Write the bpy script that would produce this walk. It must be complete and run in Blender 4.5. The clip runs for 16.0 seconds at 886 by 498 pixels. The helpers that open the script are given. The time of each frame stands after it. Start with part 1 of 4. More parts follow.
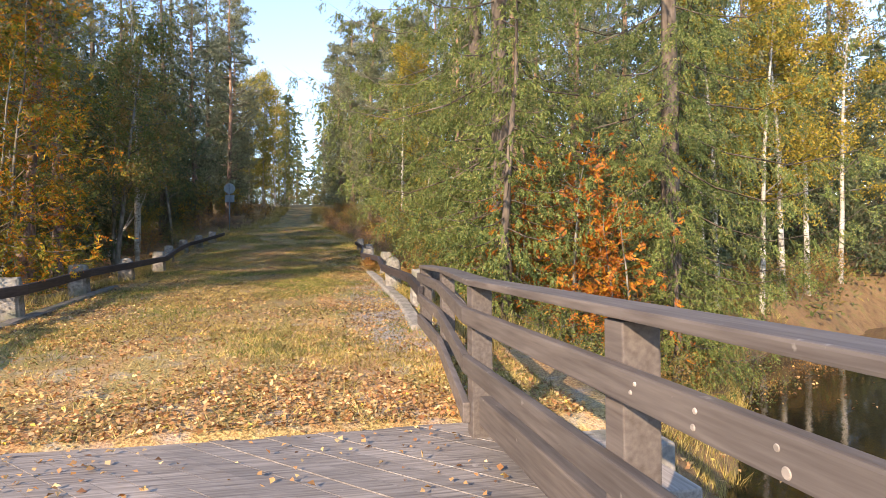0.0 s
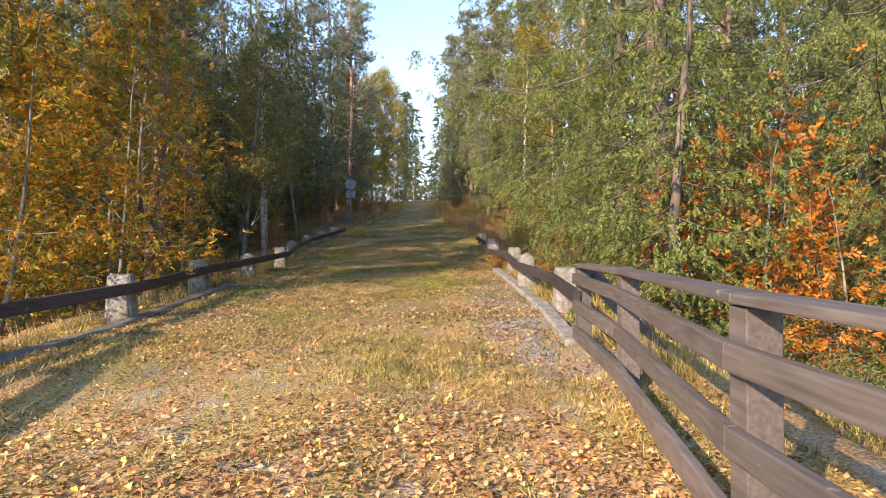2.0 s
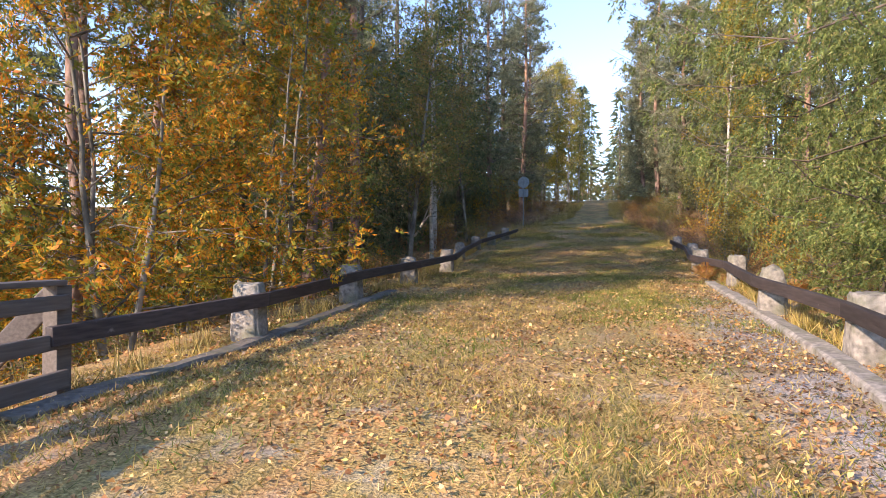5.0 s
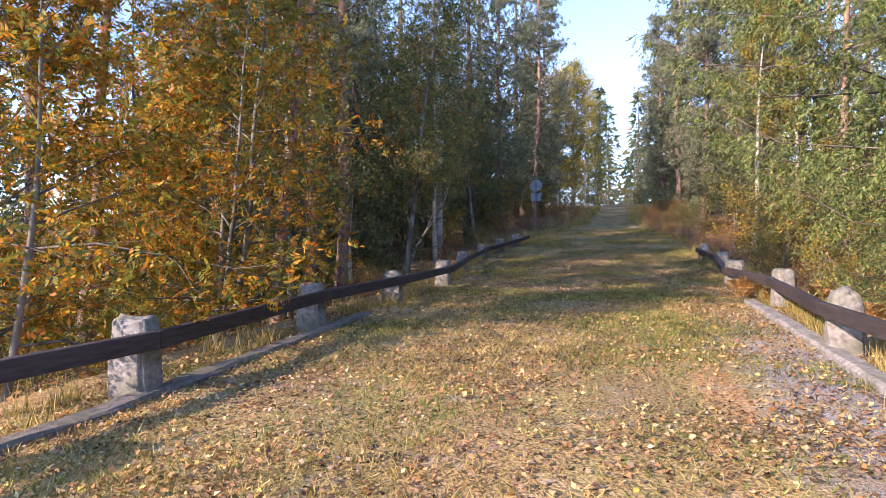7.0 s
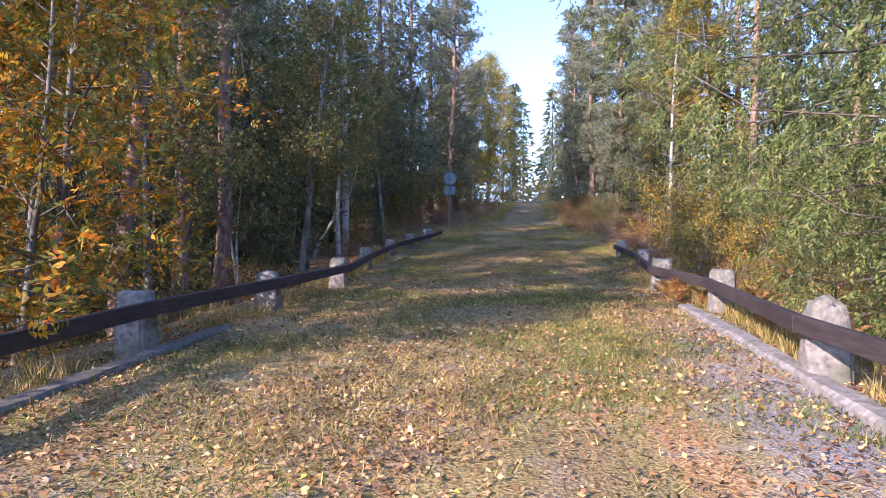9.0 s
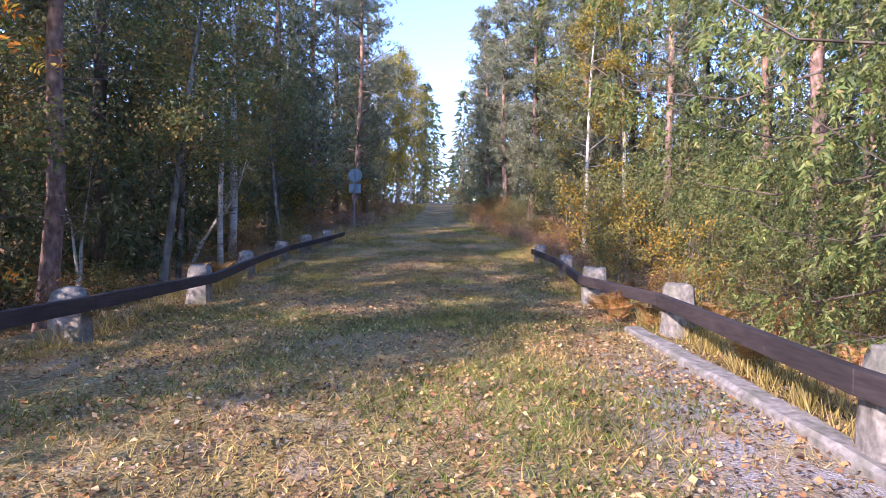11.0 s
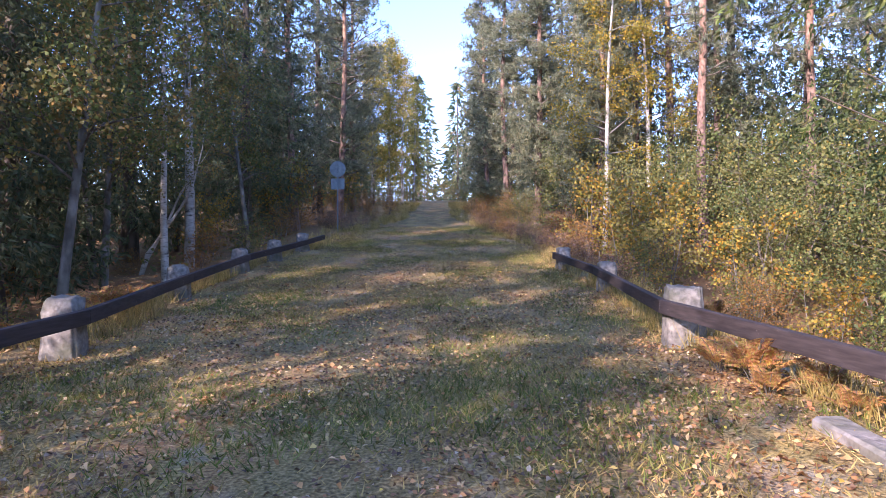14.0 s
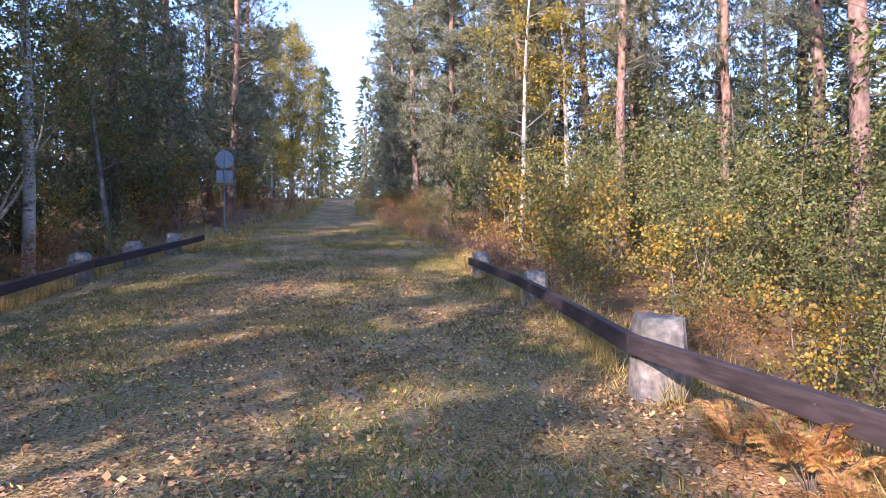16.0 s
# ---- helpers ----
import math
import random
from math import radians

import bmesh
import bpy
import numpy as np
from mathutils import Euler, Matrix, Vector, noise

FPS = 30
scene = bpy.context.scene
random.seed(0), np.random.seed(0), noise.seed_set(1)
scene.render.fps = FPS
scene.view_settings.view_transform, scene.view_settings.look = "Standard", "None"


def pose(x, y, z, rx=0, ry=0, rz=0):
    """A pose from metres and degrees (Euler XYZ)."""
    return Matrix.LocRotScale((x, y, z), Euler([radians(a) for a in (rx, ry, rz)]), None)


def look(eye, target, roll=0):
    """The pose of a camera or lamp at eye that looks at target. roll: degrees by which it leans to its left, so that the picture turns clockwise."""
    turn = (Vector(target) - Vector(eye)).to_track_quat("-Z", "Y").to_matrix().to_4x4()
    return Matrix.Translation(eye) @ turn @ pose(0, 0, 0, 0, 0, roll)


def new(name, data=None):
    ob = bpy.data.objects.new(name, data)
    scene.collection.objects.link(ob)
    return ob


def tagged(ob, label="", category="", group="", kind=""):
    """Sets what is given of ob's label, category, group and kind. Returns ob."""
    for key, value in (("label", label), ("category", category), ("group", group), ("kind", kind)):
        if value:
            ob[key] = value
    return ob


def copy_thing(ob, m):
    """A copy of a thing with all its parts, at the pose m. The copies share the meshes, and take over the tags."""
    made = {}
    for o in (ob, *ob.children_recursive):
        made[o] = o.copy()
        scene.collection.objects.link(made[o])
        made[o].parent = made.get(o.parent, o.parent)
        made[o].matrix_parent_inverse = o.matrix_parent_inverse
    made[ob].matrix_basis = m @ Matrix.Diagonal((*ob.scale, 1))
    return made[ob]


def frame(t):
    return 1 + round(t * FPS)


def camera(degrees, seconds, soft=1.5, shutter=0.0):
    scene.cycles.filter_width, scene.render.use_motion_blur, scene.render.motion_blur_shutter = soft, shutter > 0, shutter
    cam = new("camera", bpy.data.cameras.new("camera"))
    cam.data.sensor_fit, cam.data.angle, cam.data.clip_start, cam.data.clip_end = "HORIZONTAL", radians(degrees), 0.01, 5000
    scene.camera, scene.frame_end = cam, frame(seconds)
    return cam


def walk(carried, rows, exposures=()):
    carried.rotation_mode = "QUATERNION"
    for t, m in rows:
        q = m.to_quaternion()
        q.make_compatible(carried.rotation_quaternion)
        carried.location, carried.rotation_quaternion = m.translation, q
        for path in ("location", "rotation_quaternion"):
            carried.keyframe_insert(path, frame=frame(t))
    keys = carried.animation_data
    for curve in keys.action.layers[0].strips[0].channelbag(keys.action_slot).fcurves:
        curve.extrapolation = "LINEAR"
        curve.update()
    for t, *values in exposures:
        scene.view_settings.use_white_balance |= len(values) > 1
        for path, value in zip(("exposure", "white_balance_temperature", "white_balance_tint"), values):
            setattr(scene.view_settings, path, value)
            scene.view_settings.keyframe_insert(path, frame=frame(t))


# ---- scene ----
cam = camera(72.0, 16.0, 0.75)
PATH = [
    (0, (1.278, 0.396, 1.404), (1.684, 2.355, 1.41), -0.6),
    (0.5, (1.231, 0.886, 1.394), (1.526, 2.864, 1.384), -0.6),
    (1, (1.126, 1.32, 1.396), (1.25, 3.316, 1.398), -0.4),
    (1.5, (1.073, 1.743, 1.409), (1.131, 3.742, 1.409), -0.7),
    (2, (1.104, 2.292, 1.396), (1.136, 4.292, 1.392), -0.6),
    (2.5, (1.107, 2.775, 1.409), (1.102, 4.775, 1.407), -0.3),
    (3, (1.117, 3.225, 1.415), (1.093, 5.225, 1.422), -0.3),
    (3.5, (1.1, 3.674, 1.427), (0.967, 5.67, 1.435), 0.1),
    (4, (0.928, 4.128, 1.441), (0.727, 6.118, 1.452), 0.4),
    (4.5, (0.772, 4.615, 1.435), (0.455, 6.59, 1.431), 0.4),
    (5, (0.61, 5.045, 1.475), (0.094, 6.978, 1.476), 0.4),
    (5.2, (0.562, 5.251, 1.511), (0.005, 7.172, 1.516), 0.1),
    (7.3, (0.615, 7.598, 1.635), (0.041, 9.513, 1.652), 0.4),
    (7.5, (0.583, 7.793, 1.613), (0.011, 9.709, 1.621), 0.6),
    (8, (0.498, 8.294, 1.625), (-0.015, 10.227, 1.636), 0.4),
    (8.5, (0.493, 8.909, 1.649), (0.126, 10.875, 1.651), 0.5),
    (9, (0.451, 9.476, 1.662), (0.147, 11.453, 1.667), 0.5),
    (9.5, (0.469, 10.053, 1.663), (0.316, 12.047, 1.664), 0.5),
    (10, (0.458, 10.658, 1.684), (0.376, 12.656, 1.698), 0.6),
    (10.2, (0.428, 10.886, 1.686), (0.362, 12.884, 1.701), 0.8),
    (12.3, (0.392, 14.013, 1.841), (0.418, 16.013, 1.857), 0.1),
    (12.5, (0.322, 14.246, 1.837), (0.33, 16.246, 1.856), 0.1),
    (13, (0.244, 14.841, 1.888), (0.226, 16.841, 1.899), -0.2),
    (13.5, (0.229, 15.482, 1.907), (0.222, 17.482, 1.918), -0.3),
    (14, (0.235, 16.116, 1.958), (0.24, 18.116, 1.969), -0.3),
    (14.5, (0.324, 16.692, 1.949), (0.378, 18.691, 1.965), -0.5),
    (15, (0.393, 17.272, 2.02), (0.52, 19.268, 2.037), -0.5),
    (15.5, (0.423, 17.842, 2.092), (0.651, 19.829, 2.098), -0.5),
    (16, (0.503, 18.533, 2.105), (0.802, 20.51, 2.111), -0.2),
]
walk(cam, [(t, look(eye, target, roll)) for t, eye, target, roll in PATH], [(0, 1.85, 7500, 18), (5, 1.9, 7000, 23), (7.5, 2.0, 6300, 30), (9, 2.05, 5850, 33), (12.5, 2.1, 5750, 35), (16, 2.22, 5950, 37)])

# ---- light ----
SUN_TO = Vector((-0.63, -0.78, 0.44)).normalized()      # towards the sun: low, behind and to the left of the walk
sun = new("sun", bpy.data.lights.new("sun", "SUN"))
sun.data.energy, sun.data.angle, sun.data.color = 2.7, radians(0.6), (1.0, 0.86, 0.68)
sun.matrix_basis = look(SUN_TO * 40, (0, 0, 0))
world = bpy.data.worlds.new("sky")
scene.world = world
world.use_nodes = True
sky = world.node_tree.nodes.new("ShaderNodeTexSky")
sky.sky_type, sky.sun_disc = "NISHITA", False
sky.sun_elevation, sky.sun_rotation = math.asin(SUN_TO.z), math.atan2(SUN_TO.x, SUN_TO.y)
sky.altitude, sky.dust_density, sky.ozone_density = 100, 0.2, 4.0
world.node_tree.nodes["Background"].inputs["Strength"].default_value = 0.15
world.node_tree.links.new(sky.outputs["Color"], world.node_tree.nodes["Background"].inputs["Color"])

RNG = np.random.default_rng(7)


# ---- materials ----
def material(name, rough=0.8):
    mat = bpy.data.materials.new(name)
    mat.use_nodes = True
    nt = mat.node_tree
    bsdf = nt.nodes["Principled BSDF"]
    bsdf.inputs["Roughness"].default_value = rough
    bsdf.inputs["Specular IOR Level"].default_value = 0.3
    return mat, nt, bsdf


def tex(nt, kind, scale, detail=4.0, stretch=(1, 1, 1), space="Object"):
    co = nt.nodes.new("ShaderNodeTexCoord")
    mp = nt.nodes.new("ShaderNodeMapping")
    mp.inputs["Scale"].default_value = stretch
    if space == "World":
        geo = nt.nodes.new("ShaderNodeNewGeometry")
        nt.links.new(geo.outputs["Position"], mp.inputs["Vector"])
    else:
        nt.links.new(co.outputs[space], mp.inputs["Vector"])
    t = nt.nodes.new(kind)
    t.inputs["Scale"].default_value = scale
    if "Detail" in t.inputs:
        t.inputs["Detail"].default_value = detail
    nt.links.new(mp.outputs["Vector"], t.inputs["Vector"])
    return t


def ramp(nt, source, stops):
    r = nt.nodes.new("ShaderNodeValToRGB")
    while len(r.color_ramp.elements) < len(stops):
        r.color_ramp.elements.new(0.5)
    for e, (p, c) in zip(r.color_ramp.elements, stops):
        e.position, e.color = p, (*c, 1)
    nt.links.new(source, r.inputs["Fac"])
    return r.outputs["Color"]


def mixed(nt, fac, a, b, mode="MIX"):
    m = nt.nodes.new("ShaderNodeMix")
    m.data_type, m.blend_type = "RGBA", mode
    for sock, v in ((m.inputs[0], fac), (m.inputs[6], a), (m.inputs[7], b)):
        if isinstance(v, (int, float)):
            sock.default_value = v
        elif isinstance(v, tuple):
            sock.default_value = (*v, 1)
        else:
            nt.links.new(v, sock)
    return m.outputs[2]


def bump(nt, bsdf, height, strength=0.4, distance=0.02):
    b = nt.nodes.new("ShaderNodeBump")
    b.inputs["Strength"].default_value, b.inputs["Distance"].default_value = strength, distance
    nt.links.new(height, b.inputs["Height"])
    nt.links.new(b.outputs["Normal"], bsdf.inputs["Normal"])


def leaf_material(name, stops, glow=0.35, rough=0.55, patches=None):
    """Leaves: each leaf its own colour, and some light through them."""
    mat, nt, bsdf = material(name, rough)
    geo = nt.nodes.new("ShaderNodeNewGeometry")
    col = ramp(nt, geo.outputs["Random Per Island"], stops)
    if patches:
        area = tex(nt, "ShaderNodeTexNoise", 0.9, 3.0, space="World")
        col = mixed(nt, ramp(nt, area.outputs["Fac"], [(0.5, (0, 0, 0)), (0.6, (0.85, 0.85, 0.85))]), col, patches)
    # Noise multiplies clumps of light and shade into the leaf colour.
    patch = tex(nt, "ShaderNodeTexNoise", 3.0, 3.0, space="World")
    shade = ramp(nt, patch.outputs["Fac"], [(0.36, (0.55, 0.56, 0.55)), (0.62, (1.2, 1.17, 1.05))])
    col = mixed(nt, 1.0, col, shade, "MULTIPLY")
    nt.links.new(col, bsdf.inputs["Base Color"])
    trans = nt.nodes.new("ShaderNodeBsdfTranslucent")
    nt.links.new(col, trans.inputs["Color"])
    mix = nt.nodes.new("ShaderNodeMixShader")
    mix.inputs[0].default_value = glow
    nt.links.new(bsdf.outputs[0], mix.inputs[1])
    nt.links.new(trans.outputs[0], mix.inputs[2])
    nt.links.new(mix.outputs[0], nt.nodes["Material Output"].inputs["Surface"])
    return mat


def bark_material(name, dark, light, scale=6.0, stretch=(1, 1, 0.25), depth=0.03):
    mat, nt, bsdf = material(name, 0.9)
    n = tex(nt, "ShaderNodeTexNoise", scale, 6, stretch)
    big = tex(nt, "ShaderNodeTexNoise", 1.2, 2)
    col = ramp(nt, n.outputs["Fac"], [(0.35, dark), (0.65, light)])
    col = mixed(nt, 1.0, col, ramp(nt, big.outputs["Fac"], [(0.35, (0.6, 0.62, 0.58)), (0.65, (1.1, 1.1, 1.1))]), "MULTIPLY")
    nt.links.new(col, bsdf.inputs["Base Color"])
    bump(nt, bsdf, n.outputs["Fac"], 0.7, depth)
    return mat


SPRUCE = leaf_material("spruce_needles", [(0.0, (0.085, 0.13, 0.045)), (0.5, (0.17, 0.22, 0.065)), (0.88, (0.29, 0.32, 0.1)), (1.0, (0.38, 0.29, 0.13))], 0.35)
SPRUCE_DARK = leaf_material("dark_spruce_needles", [(0.0, (0.08, 0.115, 0.065)), (0.6, (0.14, 0.175, 0.095)), (0.93, (0.21, 0.215, 0.11)), (1.0, (0.27, 0.19, 0.11))], 0.42)
PINE = leaf_material("pine_needles", [(0.0, (0.15, 0.18, 0.115)), (0.6, (0.27, 0.3, 0.19)), (1.0, (0.42, 0.38, 0.24))], 0.38)
ROWAN = leaf_material("autumn_rowan_leaves", [(0.0, (0.1, 0.16, 0.03)), (0.28, (0.24, 0.24, 0.035)), (0.45, (0.6, 0.38, 0.035)), (0.75, (0.68, 0.28, 0.025)), (1.0, (0.5, 0.14, 0.03))], 0.45, patches=(0.19, 0.22, 0.04))
ROWAN_RED = leaf_material("red_rowan_leaves", [(0.0, (0.55, 0.3, 0.03)), (0.45, (0.6, 0.22, 0.04)), (0.8, (0.52, 0.14, 0.035)), (1.0, (0.25, 0.1, 0.03))], 0.4)
YELLOW = leaf_material("yellow_leaves", [(0.0, (0.2, 0.22, 0.05)), (0.5, (0.42, 0.32, 0.06)), (0.85, (0.56, 0.31, 0.04)), (1.0, (0.48, 0.19, 0.04))], 0.4, patches=(0.22, 0.22, 0.07))
GREEN = leaf_material("green_leaves", [(0.0, (0.09, 0.13, 0.045)), (0.6, (0.17, 0.21, 0.07)), (0.88, (0.3, 0.29, 0.1)), (1.0, (0.48, 0.32, 0.07))], 0.4, patches=(0.27, 0.26, 0.09))
DULL = leaf_material("dull_green_leaves", [(0.0, (0.1, 0.14, 0.045)), (0.6, (0.18, 0.22, 0.07)), (0.9, (0.28, 0.25, 0.08)), (1.0, (0.5, 0.27, 0.07))], 0.5, patches=(0.32, 0.21, 0.08))
PALE_BIRCH = leaf_material("pale_birch_leaves", [(0.0, (0.24, 0.27, 0.06)), (0.5, (0.42, 0.38, 0.09)), (1.0, (0.6, 0.4, 0.12))], 0.45)
BIRCH = leaf_material("birch_leaves", [(0.0, (0.2, 0.21, 0.04)), (0.5, (0.42, 0.34, 0.06)), (1.0, (0.62, 0.4, 0.07))], 0.5)
BROWN = leaf_material("brown_leaves", [(0.0, (0.2, 0.11, 0.04)), (0.5, (0.33, 0.16, 0.05)), (1.0, (0.4, 0.23, 0.06))], 0.3)
FADED = leaf_material("faded_herb_leaves", [(0.0, (0.22, 0.12, 0.09)), (0.5, (0.36, 0.2, 0.15)), (1.0, (0.42, 0.28, 0.16))], 0.3)
FERN = leaf_material("bracken", [(0.0, (0.25, 0.3, 0.08)), (0.15, (0.55, 0.4, 0.1)), (0.55, (0.58, 0.3, 0.13)), (1.0, (0.38, 0.17, 0.1))], 0.4)
LITTER = leaf_material("fallen_leaves", [(0.0, (0.26, 0.12, 0.06)), (0.35, (0.5, 0.25, 0.105)), (0.7, (0.66, 0.39, 0.17)), (0.93, (0.72, 0.52, 0.28)), (1.0, (0.75, 0.55, 0.09))], 0.15, 0.6)
OLD_LITTER = leaf_material("withered_leaves", [(0.0, (0.09, 0.055, 0.04)), (0.4, (0.21, 0.125, 0.08)), (0.8, (0.36, 0.23, 0.15)), (0.95, (0.52, 0.43, 0.33)), (1.0, (0.62, 0.44, 0.12))], 0.12, 0.6)
DRY_GRASS = leaf_material("dry_grass", [(0.0, (0.17, 0.16, 0.04)), (0.4, (0.38, 0.29, 0.09)), (1.0, (0.6, 0.45, 0.19))], 0.3)
GREEN_GRASS = leaf_material("green_grass", [(0.0, (0.08, 0.13, 0.02)), (0.6, (0.16, 0.2, 0.035)), (1.0, (0.33, 0.29, 0.09))], 0.3)
BARK = bark_material("dark_bark", (0.065, 0.05, 0.04), (0.2, 0.155, 0.12))
GREY_BARK = bark_material("grey_bark", (0.1, 0.09, 0.075), (0.3, 0.28, 0.24), 4.0, (1, 1, 0.5), 0.01)
TWIG = bark_material("twig_bark", (0.1, 0.08, 0.06), (0.24, 0.2, 0.16), 9.0)


def birch_bark():
    mat, nt, bsdf = material("birch_bark", 0.7)
    n = tex(nt, "ShaderNodeTexNoise", 8, 5, (0.6, 0.6, 2.0))
    big = tex(nt, "ShaderNodeTexNoise", 1.3, 2)
    col = ramp(nt, n.outputs["Fac"], [(0.3, (0.07, 0.06, 0.05)), (0.4, (0.42, 0.385, 0.33)), (0.7, (0.62, 0.57, 0.49))])
    col = mixed(nt, 1.0, col, ramp(nt, big.outputs["Fac"], [(0.35, (0.55, 0.55, 0.5)), (0.6, (1, 1, 1))]), "MULTIPLY")
    nt.links.new(col, bsdf.inputs["Base Color"])
    bump(nt, bsdf, n.outputs["Fac"], 0.3, 0.01)
    return mat


def pine_bark():
    """Grey-brown plates below, thin orange bark above."""
    mat, nt, bsdf = material("pine_bark", 0.85)
    n = tex(nt, "ShaderNodeTexVoronoi", 5, 1, (1, 1, 0.35))
    f = tex(nt, "ShaderNodeTexNoise", 9, 5, (1, 1, 0.5))
    co = nt.nodes.new("ShaderNodeTexCoord")
    sep = nt.nodes.new("ShaderNodeSeparateXYZ")
    nt.links.new(co.outputs["Object"], sep.inputs[0])
    mr = nt.nodes.new("ShaderNodeMapRange")
    mr.inputs[1].default_value, mr.inputs[2].default_value = 4.0, 11.0
    nt.links.new(sep.outputs["Z"], mr.inputs[0])
    low = ramp(nt, f.outputs["Fac"], [(0.35, (0.1, 0.065, 0.05)), (0.65, (0.3, 0.2, 0.16))])
    high = ramp(nt, f.outputs["Fac"], [(0.35, (0.21, 0.115, 0.07)), (0.65, (0.4, 0.24, 0.155))])
    nt.links.new(mixed(nt, mr.outputs[0], low, high), bsdf.inputs["Base Color"])
    bump(nt, bsdf, n.outputs["Distance"], 0.6, 0.03)
    return mat


BIRCH_BARK, PINE_BARK = birch_bark(), pine_bark()


def timber(name, dark, light, wear=(0.4, 0.37, 0.33), grain=(7, 0.5, 7)):
    mat, nt, bsdf = material(name, 0.62)
    info = nt.nodes.new("ShaderNodeObjectInfo")
    n = tex(nt, "ShaderNodeTexNoise", 5, 6, grain)
    spots = tex(nt, "ShaderNodeTexNoise", 9, 4)
    big = tex(nt, "ShaderNodeTexNoise", 0.9, 3)
    col = ramp(nt, n.outputs["Fac"], [(0.3, dark), (0.7, light)])
    col = mixed(nt, ramp(nt, spots.outputs["Fac"], [(0.70, (0, 0, 0)), (0.76, (0.7, 0.7, 0.7))]), col, wear)
    tone = ramp(nt, big.outputs["Fac"], [(0.3, (0.75, 0.75, 0.75)), (0.7, (1.15, 1.13, 1.1))])
    col = mixed(nt, 1.0, col, tone, "MULTIPLY")
    own = ramp(nt, info.outputs["Random"], [(0.0, (0.82, 0.82, 0.82)), (1.0, (1.12, 1.1, 1.08))])
    nt.links.new(mixed(nt, 1.0, col, own, "MULTIPLY"), bsdf.inputs["Base Color"])
    bump(nt, bsdf, n.outputs["Fac"], 0.35, 0.006)
    return mat


FENCE = timber("brown_stained_timber", (0.085, 0.07, 0.063), (0.15, 0.128, 0.115))
RAIL = timber("dark_stained_timber", (0.032, 0.026, 0.027), (0.07, 0.056, 0.056), (0.25, 0.22, 0.2))
DECK_ACROSS = timber("weathered_plank_timber", (0.13, 0.112, 0.1), (0.36, 0.32, 0.285), (0.46, 0.42, 0.37), (0.4, 9, 9))
DECK = timber("weathered_deck_timber", (0.2, 0.17, 0.145), (0.4, 0.35, 0.305), (0.5, 0.46, 0.4))


def stone_material(name, a, b, moss=0.5):
    mat, nt, bsdf = material(name, 0.9)
    n = tex(nt, "ShaderNodeTexNoise", 14, 8)
    big = tex(nt, "ShaderNodeTexNoise", 3.2, 5)
    col = ramp(nt, n.outputs["Fac"], [(0.3, a), (0.7, b)])
    stain = ramp(nt, big.outputs["Fac"], [(0.48, (0, 0, 0)), (0.64, (moss, moss, moss))])
    col = mixed(nt, stain, col, (0.11, 0.115, 0.07))
    nt.links.new(col, bsdf.inputs["Base Color"])
    bump(nt, bsdf, n.outputs["Fac"], 0.6, 0.03)
    return mat


STONE = stone_material("weathered_granite", (0.12, 0.11, 0.097), (0.32, 0.29, 0.25), 0.65)
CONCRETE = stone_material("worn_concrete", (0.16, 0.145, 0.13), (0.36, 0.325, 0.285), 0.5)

# Darker concrete for the left kerb: dirt and the rail's shade in its colour.
SHADED_DIRTY_CONCRETE = stone_material("shaded_dirty_concrete", (0.09, 0.08, 0.07), (0.2, 0.175, 0.15), 0.6)


